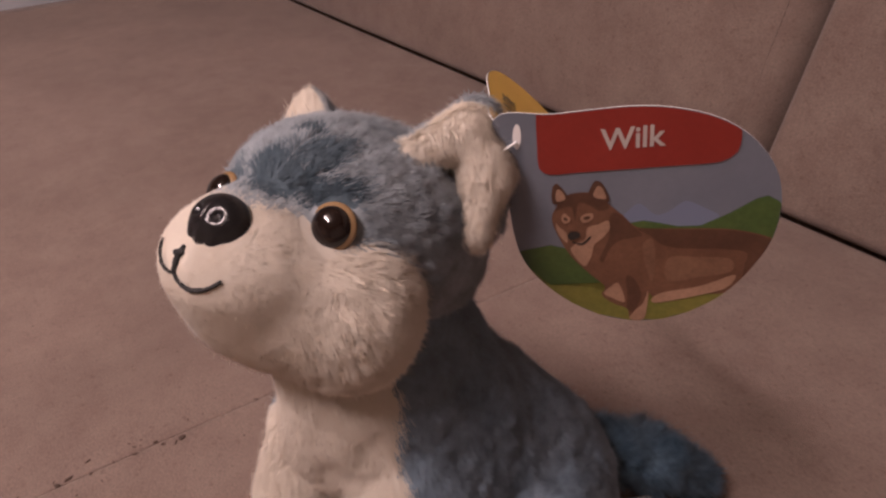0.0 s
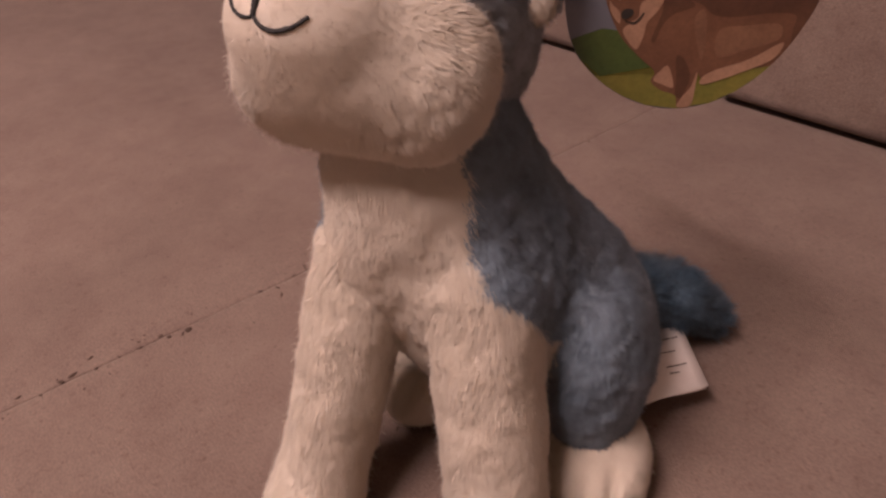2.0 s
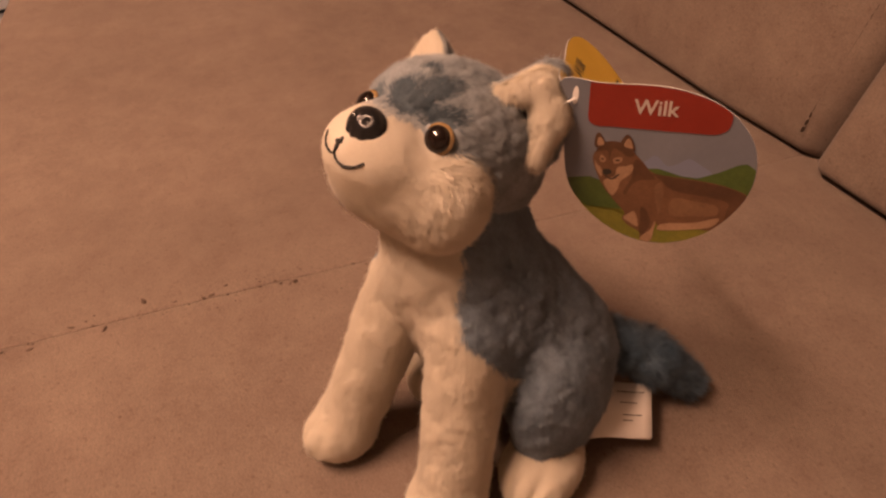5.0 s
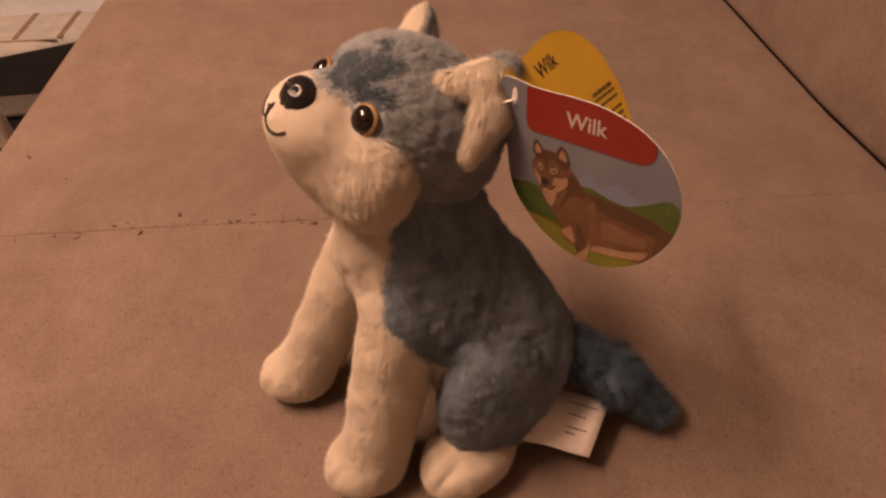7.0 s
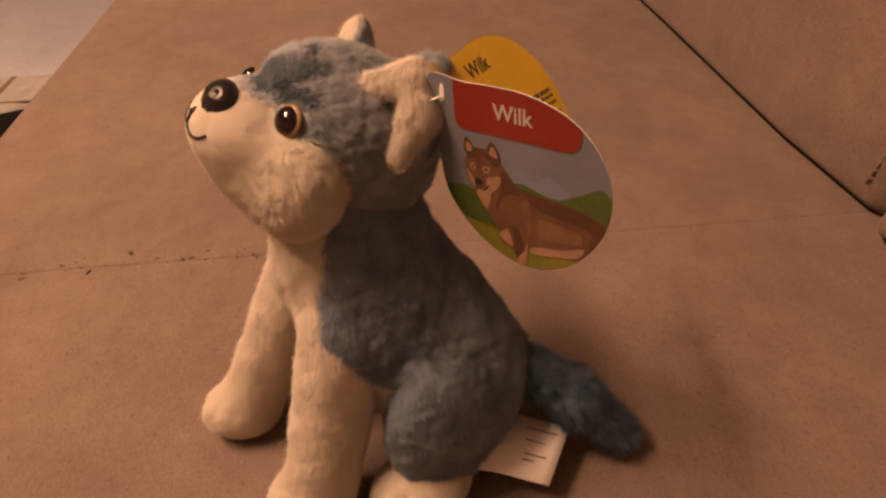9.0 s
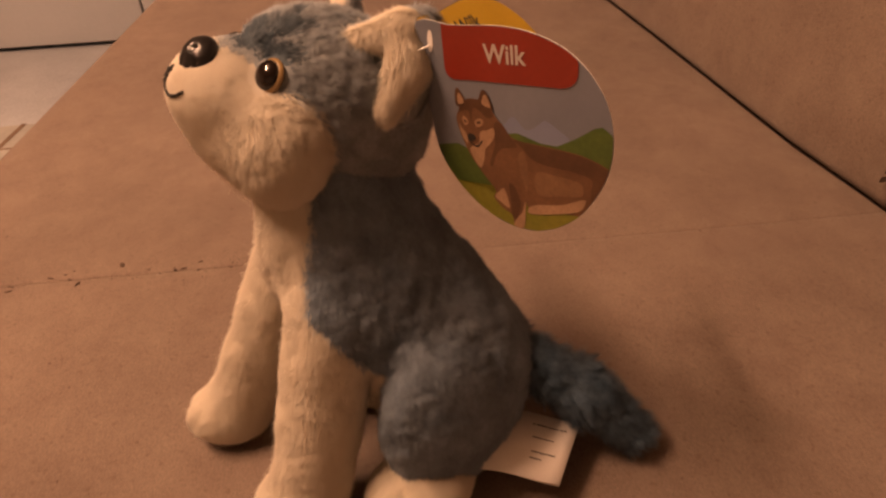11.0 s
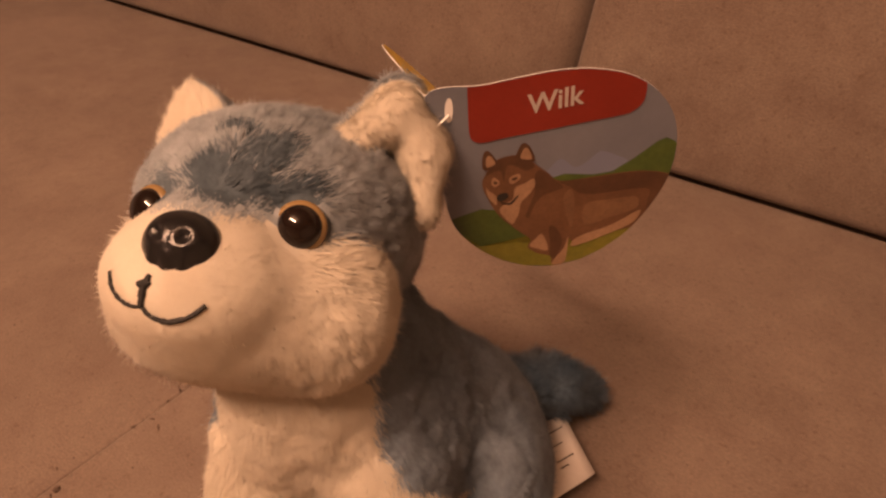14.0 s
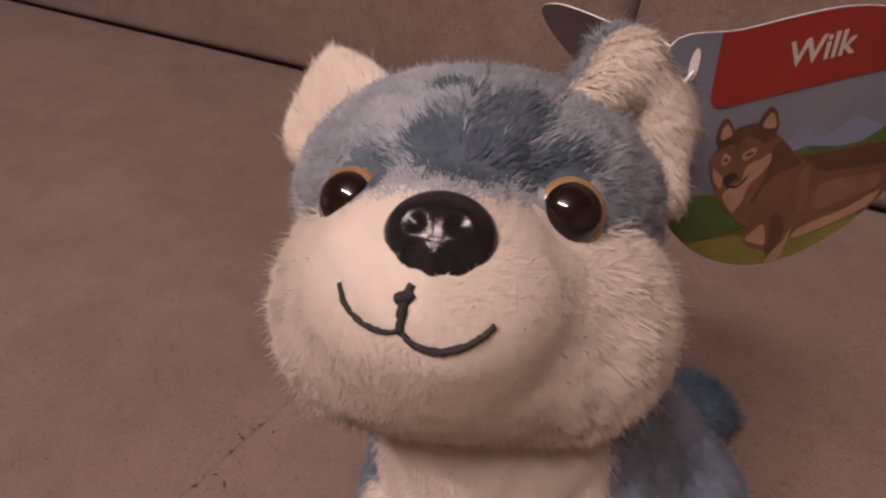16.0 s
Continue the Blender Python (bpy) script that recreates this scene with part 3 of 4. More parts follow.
def front_leg(top, knee, paw, r, seed):
    top, knee, paw = np.array(top), np.array(knee), np.array(paw)

    def shape(p):
        a = np.minimum(limb(p, top, knee, r[0], r[1]), limb(p, knee, paw, r[1], r[2]))
        a = blend(a, ellipsoid(p, paw + np.array([0, -0.006, -0.0005]), (0.0188, 0.0215, 0.0155)), 0.006)
        for k in (-1, 1):  # toes
            crease = limb(p, paw + np.array([k * 0.006, -0.030, 0.002]), paw + np.array([k * 0.006, -0.020, 0.016]), 0.0030, 0.0030)
            a = -blend(-a, crease, 0.003)
        return np.maximum(a, 0.0012 - p[:, 2]) + 0.0009 * wobble(p, 190, seed)

    lo = np.minimum(np.minimum(top, knee), paw) - 0.036
    hi = np.maximum(np.maximum(top, knee), paw) + 0.036
    lo[2] = -0.004
    return furry("front_leg", shape, lo, hi, 0.0022, leg_colour, lambda p: np.where(p[:, 2] > 0.085, 0.0036, 0.0034), DOWN, 4.5, FURS, wolf, "", seed, lumps=0.00012)


front_leg((-0.0085, -0.0200, 0.104), (0.0030, -0.0365, 0.060), (0.0135, -0.0525, 0.0165), (0.0205, 0.0198, 0.0185), 21)
front_leg((-0.057, -0.0200, 0.106), (-0.0592, -0.0435, 0.060), (-0.0615, -0.0655, 0.0165), (0.0200, 0.0185, 0.0175), 22)


def hind_foot(c, turn, seed):
    m = np.array(pose(0, 0, 0, 0, 0, turn).to_3x3())

    def shape(p):
        q = (p - np.array(c)) @ m
        a = ellipsoid(q, (0, 0, 0), (0.0215, 0.030, 0.0175))
        for k in (-1, 1):
            a = -blend(-a, limb(q, (k * 0.007, -0.034, 0.0), (k * 0.007, -0.016, 0.018), 0.0032, 0.0032), 0.003)
        return np.maximum(a, 0.0012 - p[:, 2]) + 0.0009 * wobble(p, 190, seed)

    lo, hi = np.array(c) - 0.042, np.array(c) + 0.042
    lo[2] = -0.004
    return furry("hind_foot", shape, lo, hi, 0.0022, white, lambda p: np.full(len(p), 0.0033), DOWN, 4.5, [WHITE_FUR], wolf, "", seed, lumps=0.00012)


hind_foot((0.0370, -0.0040, 0.0165), 12, 23)
hind_foot((-0.0480, 0.008, 0.0165), -14, 24)


def tail_shape(p):
    a = limb(p, (0.010, 0.060, 0.060), (0.041, 0.091, 0.036), 0.0095, 0.0104)
    a = blend(a, limb(p, (0.041, 0.091, 0.036), (0.061, 0.111, 0.0145), 0.0104, 0.0065), 0.008)
    return np.maximum(a, 0.0015 - p[:, 2])


furry("tail", tail_shape, (-0.008, 0.035, -0.004), (0.085, 0.140, 0.088), 0.002, white,
      lambda p: np.full(len(p), 0.0105), lambda p: np.repeat(np.array([[0.55, 0.75, -0.45]]), len(p), 0), 6.0, [TAIL_FUR], wolf, "fluffy slate-blue plush tail", 5, lean=1.0, tufted=0.4, lumps=0.0004, clump=0.007, bulge=0.2)

# sewn-in care label: a folded white strip


def care_label():
    a, b = Vector((0.0710, 0.0546, 0.0205)), Vector((0.0508, 0.0826, 0.0275))  # outer corners
    across = (b - a).normalized()
    out = Vector((0.62, 0.785, 0.0))
    return a, b, across, out


LA, LB, L_ALONG, L_OUT = care_label()
for i in range(2):
    bm = bmesh.new()
    rows = []
    for s in range(9):
        t = s / 8
        q = []
        for k in (0, 1):
            edge = LA.lerp(LB, k)
            p = edge - L_OUT * 0.044 * (1 - t) + Vector((0, 0, 0.0016 * math.sin(t * 5) + 0.003 * (1 - t) - i * (0.0006 + 0.0026 * t)))
            p += L_ALONG * (0.001 * i)
            q.append(bm.verts.new(p))
        rows.append(q)
    for r0, r1 in zip(rows, rows[1:]):
        bm.faces.new((r0[0], r0[1], r1[1], r1[0]))
    leaf = part("care_label", bm, LABEL_CLOTH, wolf, "white satin care label with small dark print")
    solid = leaf.modifiers.new("thick", "SOLIDIFY")
    solid.thickness, solid.offset = 0.0003, 0
    if i == 0:
        first_leaf = leaf

for line, (u0, u1) in enumerate(((0.30, 0.55), (0.30, 0.80), (0.22, 0.66), (0.14, 0.86))):
    t = (0.30, 0.40, 0.62, 0.82)[line]
    # lines of print run across the strip
    bm = bmesh.new()
    for w in range(9):
        a0 = u0 + (u1 - u0) * w / 9
        a1 = a0 + (u1 - u0) / 9 * (0.86 if (w + line) % 3 else 0.62)
        quad = []
        for a, tt in ((a0, t - 0.011), (a1, t - 0.011), (a1, t + 0.011), (a0, t + 0.011)):
            p = LA.lerp(LB, tt) - L_OUT * 0.044 * (1 - (0.42 + 0.56 * a)) + Vector((0, 0, 0))
            s = 0.42 + 0.56 * a
            p.z += 0.0016 * math.sin(s * 5) + 0.003 * (1 - s) + 0.0004
            quad.append(bm.verts.new(p))
        bm.faces.new(quad)
    part("print_bar", bm, DARK_PRINT, first_leaf, "dark line of print", False)


# ---- hang tag: a folded card, open like a book ----
FOLD = Vector((-0.0072, 0.0270, 0.2262))
OUTLINE = spline([(0, 0), (0.0040, -0.024), (0.0084, -0.0470), (0.0165, -0.0592), (0.0290, -0.0682), (0.0440, -0.0722), (0.0600, -0.0688), (0.0740, -0.0570),
                  (0.0825, -0.0405), (0.0846, -0.0260), (0.0815, -0.0125), (0.0745, -0.0028), (0.0650, 0.0036), (0.0530, 0.0066), (0.0390, 0.0066), (0.0180, 0.0030)], 6, True)
def clipped(poly, keep):
    """The part of an outline on one side of a line: keep = (a, b, c) keeps a x + b y <= c."""
    a, b, c = keep
    out = []
    for p, q in zip(poly, np.roll(poly, -1, axis=0)):
        fp, fq = a * p[0] + b * p[1] - c, a * q[0] + b * q[1] - c
        if fp <= 0:
            out.append(p)
        if fp * fq < 0:
            out.append(p + (q - p) * fp / (fp - fq))
    return np.array(out)


REAR_OUTLINE = clipped(OUTLINE, (-1.0, -0.75, 0.0))
tag = thing("hang_tag", "folded cardboard hang tag, red and blue outside, yellow inside", "paper tag", TOY @ Matrix.Translation(FOLD))
ALONG_FRONT, ALONG_BACK = Vector((0.0790, 0.0297, 0)).normalized(), Vector((-0.593, 0.805, 0)).normalized()


def panel_pose(along, lean, roll=0.0):
    up = Vector((0, 0, 1))
    out = along.cross(up)
    m = Matrix.Identity(4)
    for i, axis in enumerate((along, up, out)):
        for r in range(3):
            m[r][i] = axis[r]
    return m @ pose(0, 0, 0, lean, 0, 0) @ pose(0, 0, 0, 0, 0, roll)


def inside_outline(poly, shrink=0.0):
    """Keeps an outline within the card."""
    poly = np.array(poly, float)
    c = np.array((0.044, -0.032))
    ring = c + (OUTLINE - c) * (1 - shrink)
    ang = np.arctan2(*(ring - c).T[::-1])
    rad = np.linalg.norm(ring - c, axis=1)
    order = np.argsort(ang)
    d = poly - c
    r = np.linalg.norm(d, axis=1)
    lim = np.interp(np.arctan2(d[:, 1], d[:, 0]), ang[order], rad[order], period=2 * math.pi)
    return c + d * np.minimum(1, lim / np.maximum(r, 1e-9))[:, None]


def panel(name, along, material, lean, roll, label, outline=OUTLINE):
    bm = bmesh.new()
    sheet(outline, -0.00016, 0.00016, bm)
    ob = part(name, bm, [CARD_EDGE, material], tag, label, False)
    for poly in ob.data.polygons:
        poly.material_index = 1 if abs(poly.normal.z) > 0.9 else 0
    ob.matrix_local = panel_pose(along, lean, roll)
    return ob


front = panel("front_panel", ALONG_FRONT, SKY_PRINT, 2.0, 0.0, "pale blue printed front with a red banner")
back_panel = panel("rear_panel", ALONG_BACK, SKY_PRINT, -43.7, -12.9, "pale blue outside and yellow inside", REAR_OUTLINE)


def printed(name, poly, material, layer, parent=None, label="", flip=1):
    z = flip * (0.00022 + 0.00007 * layer)
    bm = bmesh.new()
    vs = [bm.verts.new((x, y, z)) for x, y in poly]
    bm.faces.new(vs if flip > 0 else vs[::-1])
    bmesh.ops.triangulate(bm, faces=bm.faces)
    return part(name, bm, material, parent or front, label, False)


def dense(poly, per=5):
    return spline(poly, per, True)


def lines(poly, n=10):
    p = np.array(poly, float)
    return np.concatenate([a + (b - a) * np.linspace(0, 1, n, endpoint=False)[:, None] for a, b in zip(p, np.roll(p, -1, axis=0))])


printed("red_banner", inside_outline(np.concatenate([lines([(0.0122, 0.0080), (0.0137, -0.0128)], 8)[:8], spline([(0.0137, -0.0128), (0.0147, -0.0157), (0.0180, -0.0170), (0.0250, -0.0157)], 5)[:16],
        lines([(0.0250, -0.0157), (0.0588, -0.0101)], 8)[:8], spline([(0.0588, -0.0101), (0.0650, -0.0088), (0.0684, -0.0062), (0.0694, -0.0028), (0.0688, 0.004)], 5)[:21],
        lines([(0.0690, 0.006), (0.0640, 0.010), (0.0520, 0.012), (0.038, 0.012), (0.0122, 0.0100)], 8)[:32]]), 0.004), RED_PRINT, 3, None, "rounded red banner")
printed("mountain_print", inside_outline(dense([(0.0395, -0.0320), (0.0420, -0.0276), (0.0440, -0.0252), (0.0460, -0.0252), (0.0500, -0.0283), (0.0535, -0.0269), (0.0572, -0.0231), (0.0593, -0.0227), (0.0633, -0.0243), (0.0685, -0.0275), (0.0635, -0.0340), (0.0438, -0.0340)], 4)), PEAK_PRINT, 1, None, "slate blue mountains")
printed("hill_print", inside_outline(lines([(0.0, -0.0510), (0.0115, -0.0462), (0.0189, -0.0435), (0.0260, -0.0445), (0.0388, -0.0334), (0.0470, -0.0307), (0.0571, -0.0317), (0.0635, -0.0308), (0.0706, -0.0257),
        (0.0772, -0.0198), (0.0799, -0.0186), (0.0860, -0.0215), (0.092, -0.045), (0.075, -0.066), (0.01, -0.066)], 4), 0.004), HILL_PRINT, 2, None, "dark green hills")
printed("meadow_print", inside_outline(lines([(0.004, -0.0590), (0.0167, -0.0604), (0.0339, -0.0595), (0.0440, -0.0620), (0.0614, -0.0608), (0.0711, -0.0557), (0.0816, -0.0489), (0.085, -0.075), (0.010, -0.080)], 6), 0.004), MEADOW_PRINT, 3, None, "olive meadow")
# standing brown shape in a few flat tones
printed("brown_shape", inside_outline(dense([(0.0190, -0.0343), (0.0201, -0.0284), (0.0225, -0.0242), (0.0276, -0.0223), (0.0327, -0.0228), (0.0364, -0.0261), (0.0410, -0.0298), (0.0457, -0.0334), (0.0573, -0.0325),
        (0.0732, -0.0311), (0.0855, -0.0337), (0.0852, -0.0392), (0.0835, -0.0460), (0.0765, -0.0548), (0.0676, -0.0572), (0.0541, -0.0605), (0.0521, -0.0590), (0.0514, -0.0707), (0.0472, -0.0714), (0.0458, -0.0670),
        (0.0409, -0.0652), (0.0369, -0.0620), (0.0375, -0.0582), (0.0315, -0.0529), (0.0246, -0.0456)], 5), 0.005), BROWN_PRINT, 4, None, "brown standing shape")
printed("dark_back_shape", inside_outline(dense([(0.0457, -0.0338), (0.0573, -0.0329), (0.0732, -0.0315), (0.0853, -0.0340), (0.0854, -0.0392), (0.0829, -0.0469), (0.0796, -0.0510), (0.0785, -0.0443), (0.0780, -0.0390),
        (0.0700, -0.0385), (0.0620, -0.0395), (0.0540, -0.0393), (0.0493, -0.0359)], 5), 0.006), DEEP_BROWN_PRINT, 5, None, "dark brown patch")
printed("dark_crown_shape", dense([(0.0198, -0.0299), (0.0225, -0.0244), (0.0276, -0.0225), (0.0324, -0.0230), (0.0361, -0.0268), (0.0332, -0.0285), (0.0305, -0.0268), (0.0268, -0.0262), (0.0262, -0.0330), (0.0248, -0.0281), (0.0213, -0.0289)], 5), DEEP_BROWN_PRINT, 5, None, "dark brown patch")
printed("dark_neck_shape", dense([(0.0367, -0.0300), (0.0392, -0.0290), (0.0439, -0.0330), (0.0470, -0.0361), (0.0440, -0.0375), (0.0405, -0.0390), (0.0378, -0.0425), (0.0362, -0.0480), (0.0350, -0.0466), (0.0372, -0.0380)], 5), DEEP_BROWN_PRINT, 5, None, "dark brown patch")
printed("pale_flank_shape", dense([(0.0476, -0.0398), (0.0500, -0.0372), (0.0520, -0.0433), (0.0524, -0.0540), (0.0503, -0.0500), (0.0486, -0.0448)], 5), SANDY_PRINT, 5, None, "sandy brown patch")
printed("pale_flank_shape", dense([(0.0560, -0.0440), (0.0640, -0.0425), (0.0740, -0.0420), (0.0750, -0.0470), (0.0660, -0.0505), (0.0570, -0.0530)], 5), SANDY_PRINT, 5, None, "sandy brown patch")
printed("dark_leg_shape", dense([(0.0440, -0.0530), (0.0468, -0.0540), (0.0496, -0.0601), (0.0480, -0.0674), (0.0458, -0.0668), (0.0452, -0.0610)], 5), DEEP_BROWN_PRINT, 5, None, "dark brown patch")
printed("tan_belly_shape", dense([(0.0535, -0.0603), (0.0574, -0.0575), (0.0673, -0.0537), (0.0758, -0.0481), (0.0768, -0.0496), (0.0745, -0.0538), (0.0663, -0.0581), (0.0545, -0.0628)], 5), TAN_PRINT, 6, None, "tan patch")
printed("tan_leg_shape", dense([(0.0376, -0.0612), (0.0393, -0.0582), (0.0419, -0.0563), (0.0447, -0.0638), (0.0407, -0.0629)], 5), TAN_PRINT, 6, None, "tan patch")
printed("tan_leg_shape", dense([(0.0470, -0.0712), (0.0480, -0.0679), (0.0506, -0.0634), (0.0516, -0.0580), (0.0520, -0.0647), (0.0515, -0.0706)], 5), TAN_PRINT, 6, None, "tan patch")
printed("tan_cheek_shape", dense([(0.0202, -0.0344), (0.0213, -0.0358), (0.0238, -0.0382), (0.0242, -0.0417), (0.0226, -0.0405), (0.0208, -0.0376)], 5), TAN_PRINT, 6, None, "tan patch")
printed("tan_cheek_shape", dense([(0.0302, -0.0352), (0.0336, -0.0334), (0.0362, -0.0318), (0.0370, -0.0345), (0.0354, -0.0382), (0.0328, -0.0416), (0.0323, -0.0462), (0.0306, -0.0505), (0.0279, -0.0483), (0.0254, -0.0443), (0.0271, -0.0418), (0.0298, -0.0396)], 5), TAN_PRINT, 6, None, "tan patch")
for poly in (((0.0191, -0.0274), (0.0184, -0.0223), (0.0197, -0.0199), (0.0220, -0.0220), (0.0235, -0.0256)), ((0.0297, -0.0242), (0.0304, -0.0192), (0.0320, -0.0177), (0.0343, -0.0199), (0.0358, -0.0250))):
    outer = np.array(poly)
    printed("ear_shape", dense(outer, 5), DEEP_BROWN_PRINT, 6, None, "dark brown patch")
    printed("ear_shape", dense(outer.mean(0) + (outer - outer.mean(0)) * 0.6 + np.array((0.0004, -0.0004)), 5), TAN_PRINT, 7, None, "tan patch")
for poly in (((0.0219, -0.0327), (0.0225, -0.0305), (0.0245, -0.0320), (0.0244, -0.0335), (0.0230, -0.0343)), ((0.0277, -0.0318), (0.0291, -0.0300), (0.0314, -0.0296), (0.0314, -0.0317), (0.0290, -0.0334))):
    outer = np.array(poly)
    printed("tan_dot", dense(outer, 4), TAN_PRINT, 7, None, "tan patch")
    printed("dark_dot", dense(outer.mean(0) + (outer - outer.mean(0)) * np.array((0.55, 0.35)), 4), DEEP_BROWN_PRINT, 8, None, "dark brown patch")
printed("dark_dot", dense([(0.0242, -0.0386), (0.0253, -0.0371), (0.0275, -0.0371), (0.0281, -0.0386), (0.0262, -0.0403), (0.0248, -0.0401)], 4), DARK_PRINT, 8)
printed("dark_line", dense([(0.0259, -0.0408), (0.0288, -0.0412), (0.0311, -0.0384), (0.0315, -0.0388), (0.0291, -0.0419), (0.0260, -0.0413)], 4), DARK_PRINT, 8)
# hole in the card by the fold
printed("punched_hole", [(0.0072 + 0.0013 * math.cos(a), -0.0050 + 0.0042 * math.sin(a)) for a in np.linspace(0, 2 * math.pi, 18, endpoint=False)], CARD_EDGE, 2, None, "small punched hole")


def lettering(text, size, material, parent, m, label):
    cu = bpy.data.curves.new("lettering", "FONT")
    cu.body, cu.size, cu.extrude, cu.offset = text, size, 0.00003, size * 0.018
    cu.shear = 0.08
    tmp = bpy.data.objects.new("lettering", cu)
    scene.collection.objects.link(tmp)
    me = bpy.data.meshes.new_from_object(tmp.evaluated_get(bpy.context.evaluated_depsgraph_get()))
    bpy.data.objects.remove(tmp)
    ob = link("lettering", me, material, parent, label, False)
    ob.matrix_local = m
    return ob


lettering("Wilk", 0.0094, LIGHT_PRINT, front, Matrix.Translation((0.0322, -0.0074, 0.00056)) @ pose(0, 0, 0, 0, 0, 9.5) @ Matrix.Diagonal((0.94, 1, 1, 1)), "white printed word")
# inside of the rear panel
printed("yellow_inside", np.array((0.046, -0.032)) + (REAR_OUTLINE - np.array((0.046, -0.032))) * 0.992, YELLOW_PRINT, 1, back_panel, "yellow printed inside")
printed("yellow_inside", inside_outline(OUTLINE, 0.003), YELLOW_PRINT, 1, front, "yellow printed inside", -1)
lettering("Wilk", 0.0094, DARK_PRINT, back_panel, Matrix.Translation((0.0240, -0.0090, 0.00034)) @ pose(0, 0, 0, 0, 0, 6), "black printed word")
for i, (x, y, w) in enumerate(((0.0170, -0.0200, 0.0110), (0.0200, -0.0240, 0.0090), (0.0560, -0.0270, 0.0240), (0.0560, -0.0302, 0.0230), (0.0560, -0.0334, 0.0240), (0.0570, -0.0385, 0.0210), (0.0580, -0.0417, 0.0200), (0.0580, -0.0449, 0.0180), (0.0580, -0.0481, 0.0150))):
    tall = 0.0020 if i < 3 else 0.0014
    bm = bmesh.new()
    at = x
    for k in range(9):  # words along the line
        wide = w * (0.07, 0.12, 0.05, 0.10)[(k + i) % 4]
        bm.faces.new([bm.verts.new((a, b, 0.00036)) for a, b in ((at, y - tall), (at + wide, y - tall), (at + wide, y), (at, y))])
        at += wide + w * 0.022
        if at > x + w:
            break
    part("print_bar", bm, DARK_PRINT, back_panel, "dark line of print", False)

# clear plastic fastener between ear and card
CLEAR = plain("clear_plastic", (0.8, 0.8, 0.78), 0.25)
pin = spline([(0.0072, -0.0065, 0.0004), (0.001, -0.010, 0.004), (-0.007, -0.014, 0.006)], 5)
part("fastener", tube(pin, 0.0004, 6), CLEAR, tag, "clear plastic fastener").matrix_local = panel_pose(ALONG_FRONT, 0)


# ---- sofa ----
SEAT = 0.45
BACK_Y = 0.402
sofa = thing("sofa", "beige-brown microfibre sofa with loose back cushions and crumbs on the seat", "sofa", Matrix.Translation((0, 0, 0)))


def seam_x(y):
    return -0.137 + 0.048 * y + 0.002 * math.sin(9 * y)


def seat_block(name, x0, x1, at_seam):
    """Half of the seat: flat on top, rounded along the front, and drawn in along the seam."""
    near = [0.0, 0.0008, 0.0016, 0.003, 0.006, 0.012, 0.025, 0.05]
    ux = [n for n in near] + [x for x in np.linspace(0.08, abs(x1 - x0), 26)]
    r, fy = 0.045, -0.352
    prof = [(fy, 0.10), (fy, 0.28)] + [(fy + r - r * math.cos(a), SEAT - r + r * math.sin(a)) for a in np.linspace(0.0, math.pi / 2, 9)]
    prof += [(y, SEAT) for y in np.linspace(fy + r + 0.02, 0.62, 36)]
    bm = bmesh.new()
    grid = []
    for u in ux:
        row = []
        for y, z in prof:
            sx = seam_x(y)
            x = sx - u if at_seam < 0 else sx + u
            dip = 0.0007 * math.exp(-u / 0.0009) + 0.0007 * math.exp(-u / 0.012)
            lift = 0.0015 * math.sin(4.1 * x + 1.0) * math.sin(5.3 * y)
            flat = 1.0 if z > SEAT - 1e-6 else 0.0
            skew = -0.095 * (min(x, 0.1) + 0.60) * min(1.0, max(0.0, -y / 0.352))
            row.append(bm.verts.new((x, y + skew + (0 if flat else dip), z - flat * (dip - lift * min(1, u / 0.08) * 0.6))))
        grid.append(row)
    for a, b in zip(grid, grid[1:]):
        for i in range(len(prof) - 1):
            bm.faces.new((a[i], a[i + 1], b[i + 1], b[i]))
    for row in (grid[0], grid[-1]):
        foot = [bm.verts.new((row[-1].co.x, row[-1].co.y, 0.10))]
        bm.faces.new(row + foot)
    bmesh.ops.recalc_face_normals(bm, faces=bm.faces)
    return part(name, bm, CLOTH, sofa, "beige microfibre seat half with a sewn joint")


seat_west = seat_block("seat", seam_x(0), -1.43, -1)
seat_east = seat_block("seat", seam_x(0), 0.95, 1)

# joint thread, lying in the groove
bm = tube([(seam_x(y), y, SEAT - 0.0015) for y in np.linspace(-0.33, 0.44, 90)], 0.00035, 6)
part("seam_thread", bm, SEAM_THREAD, sofa, "brown sewing thread along the joint")


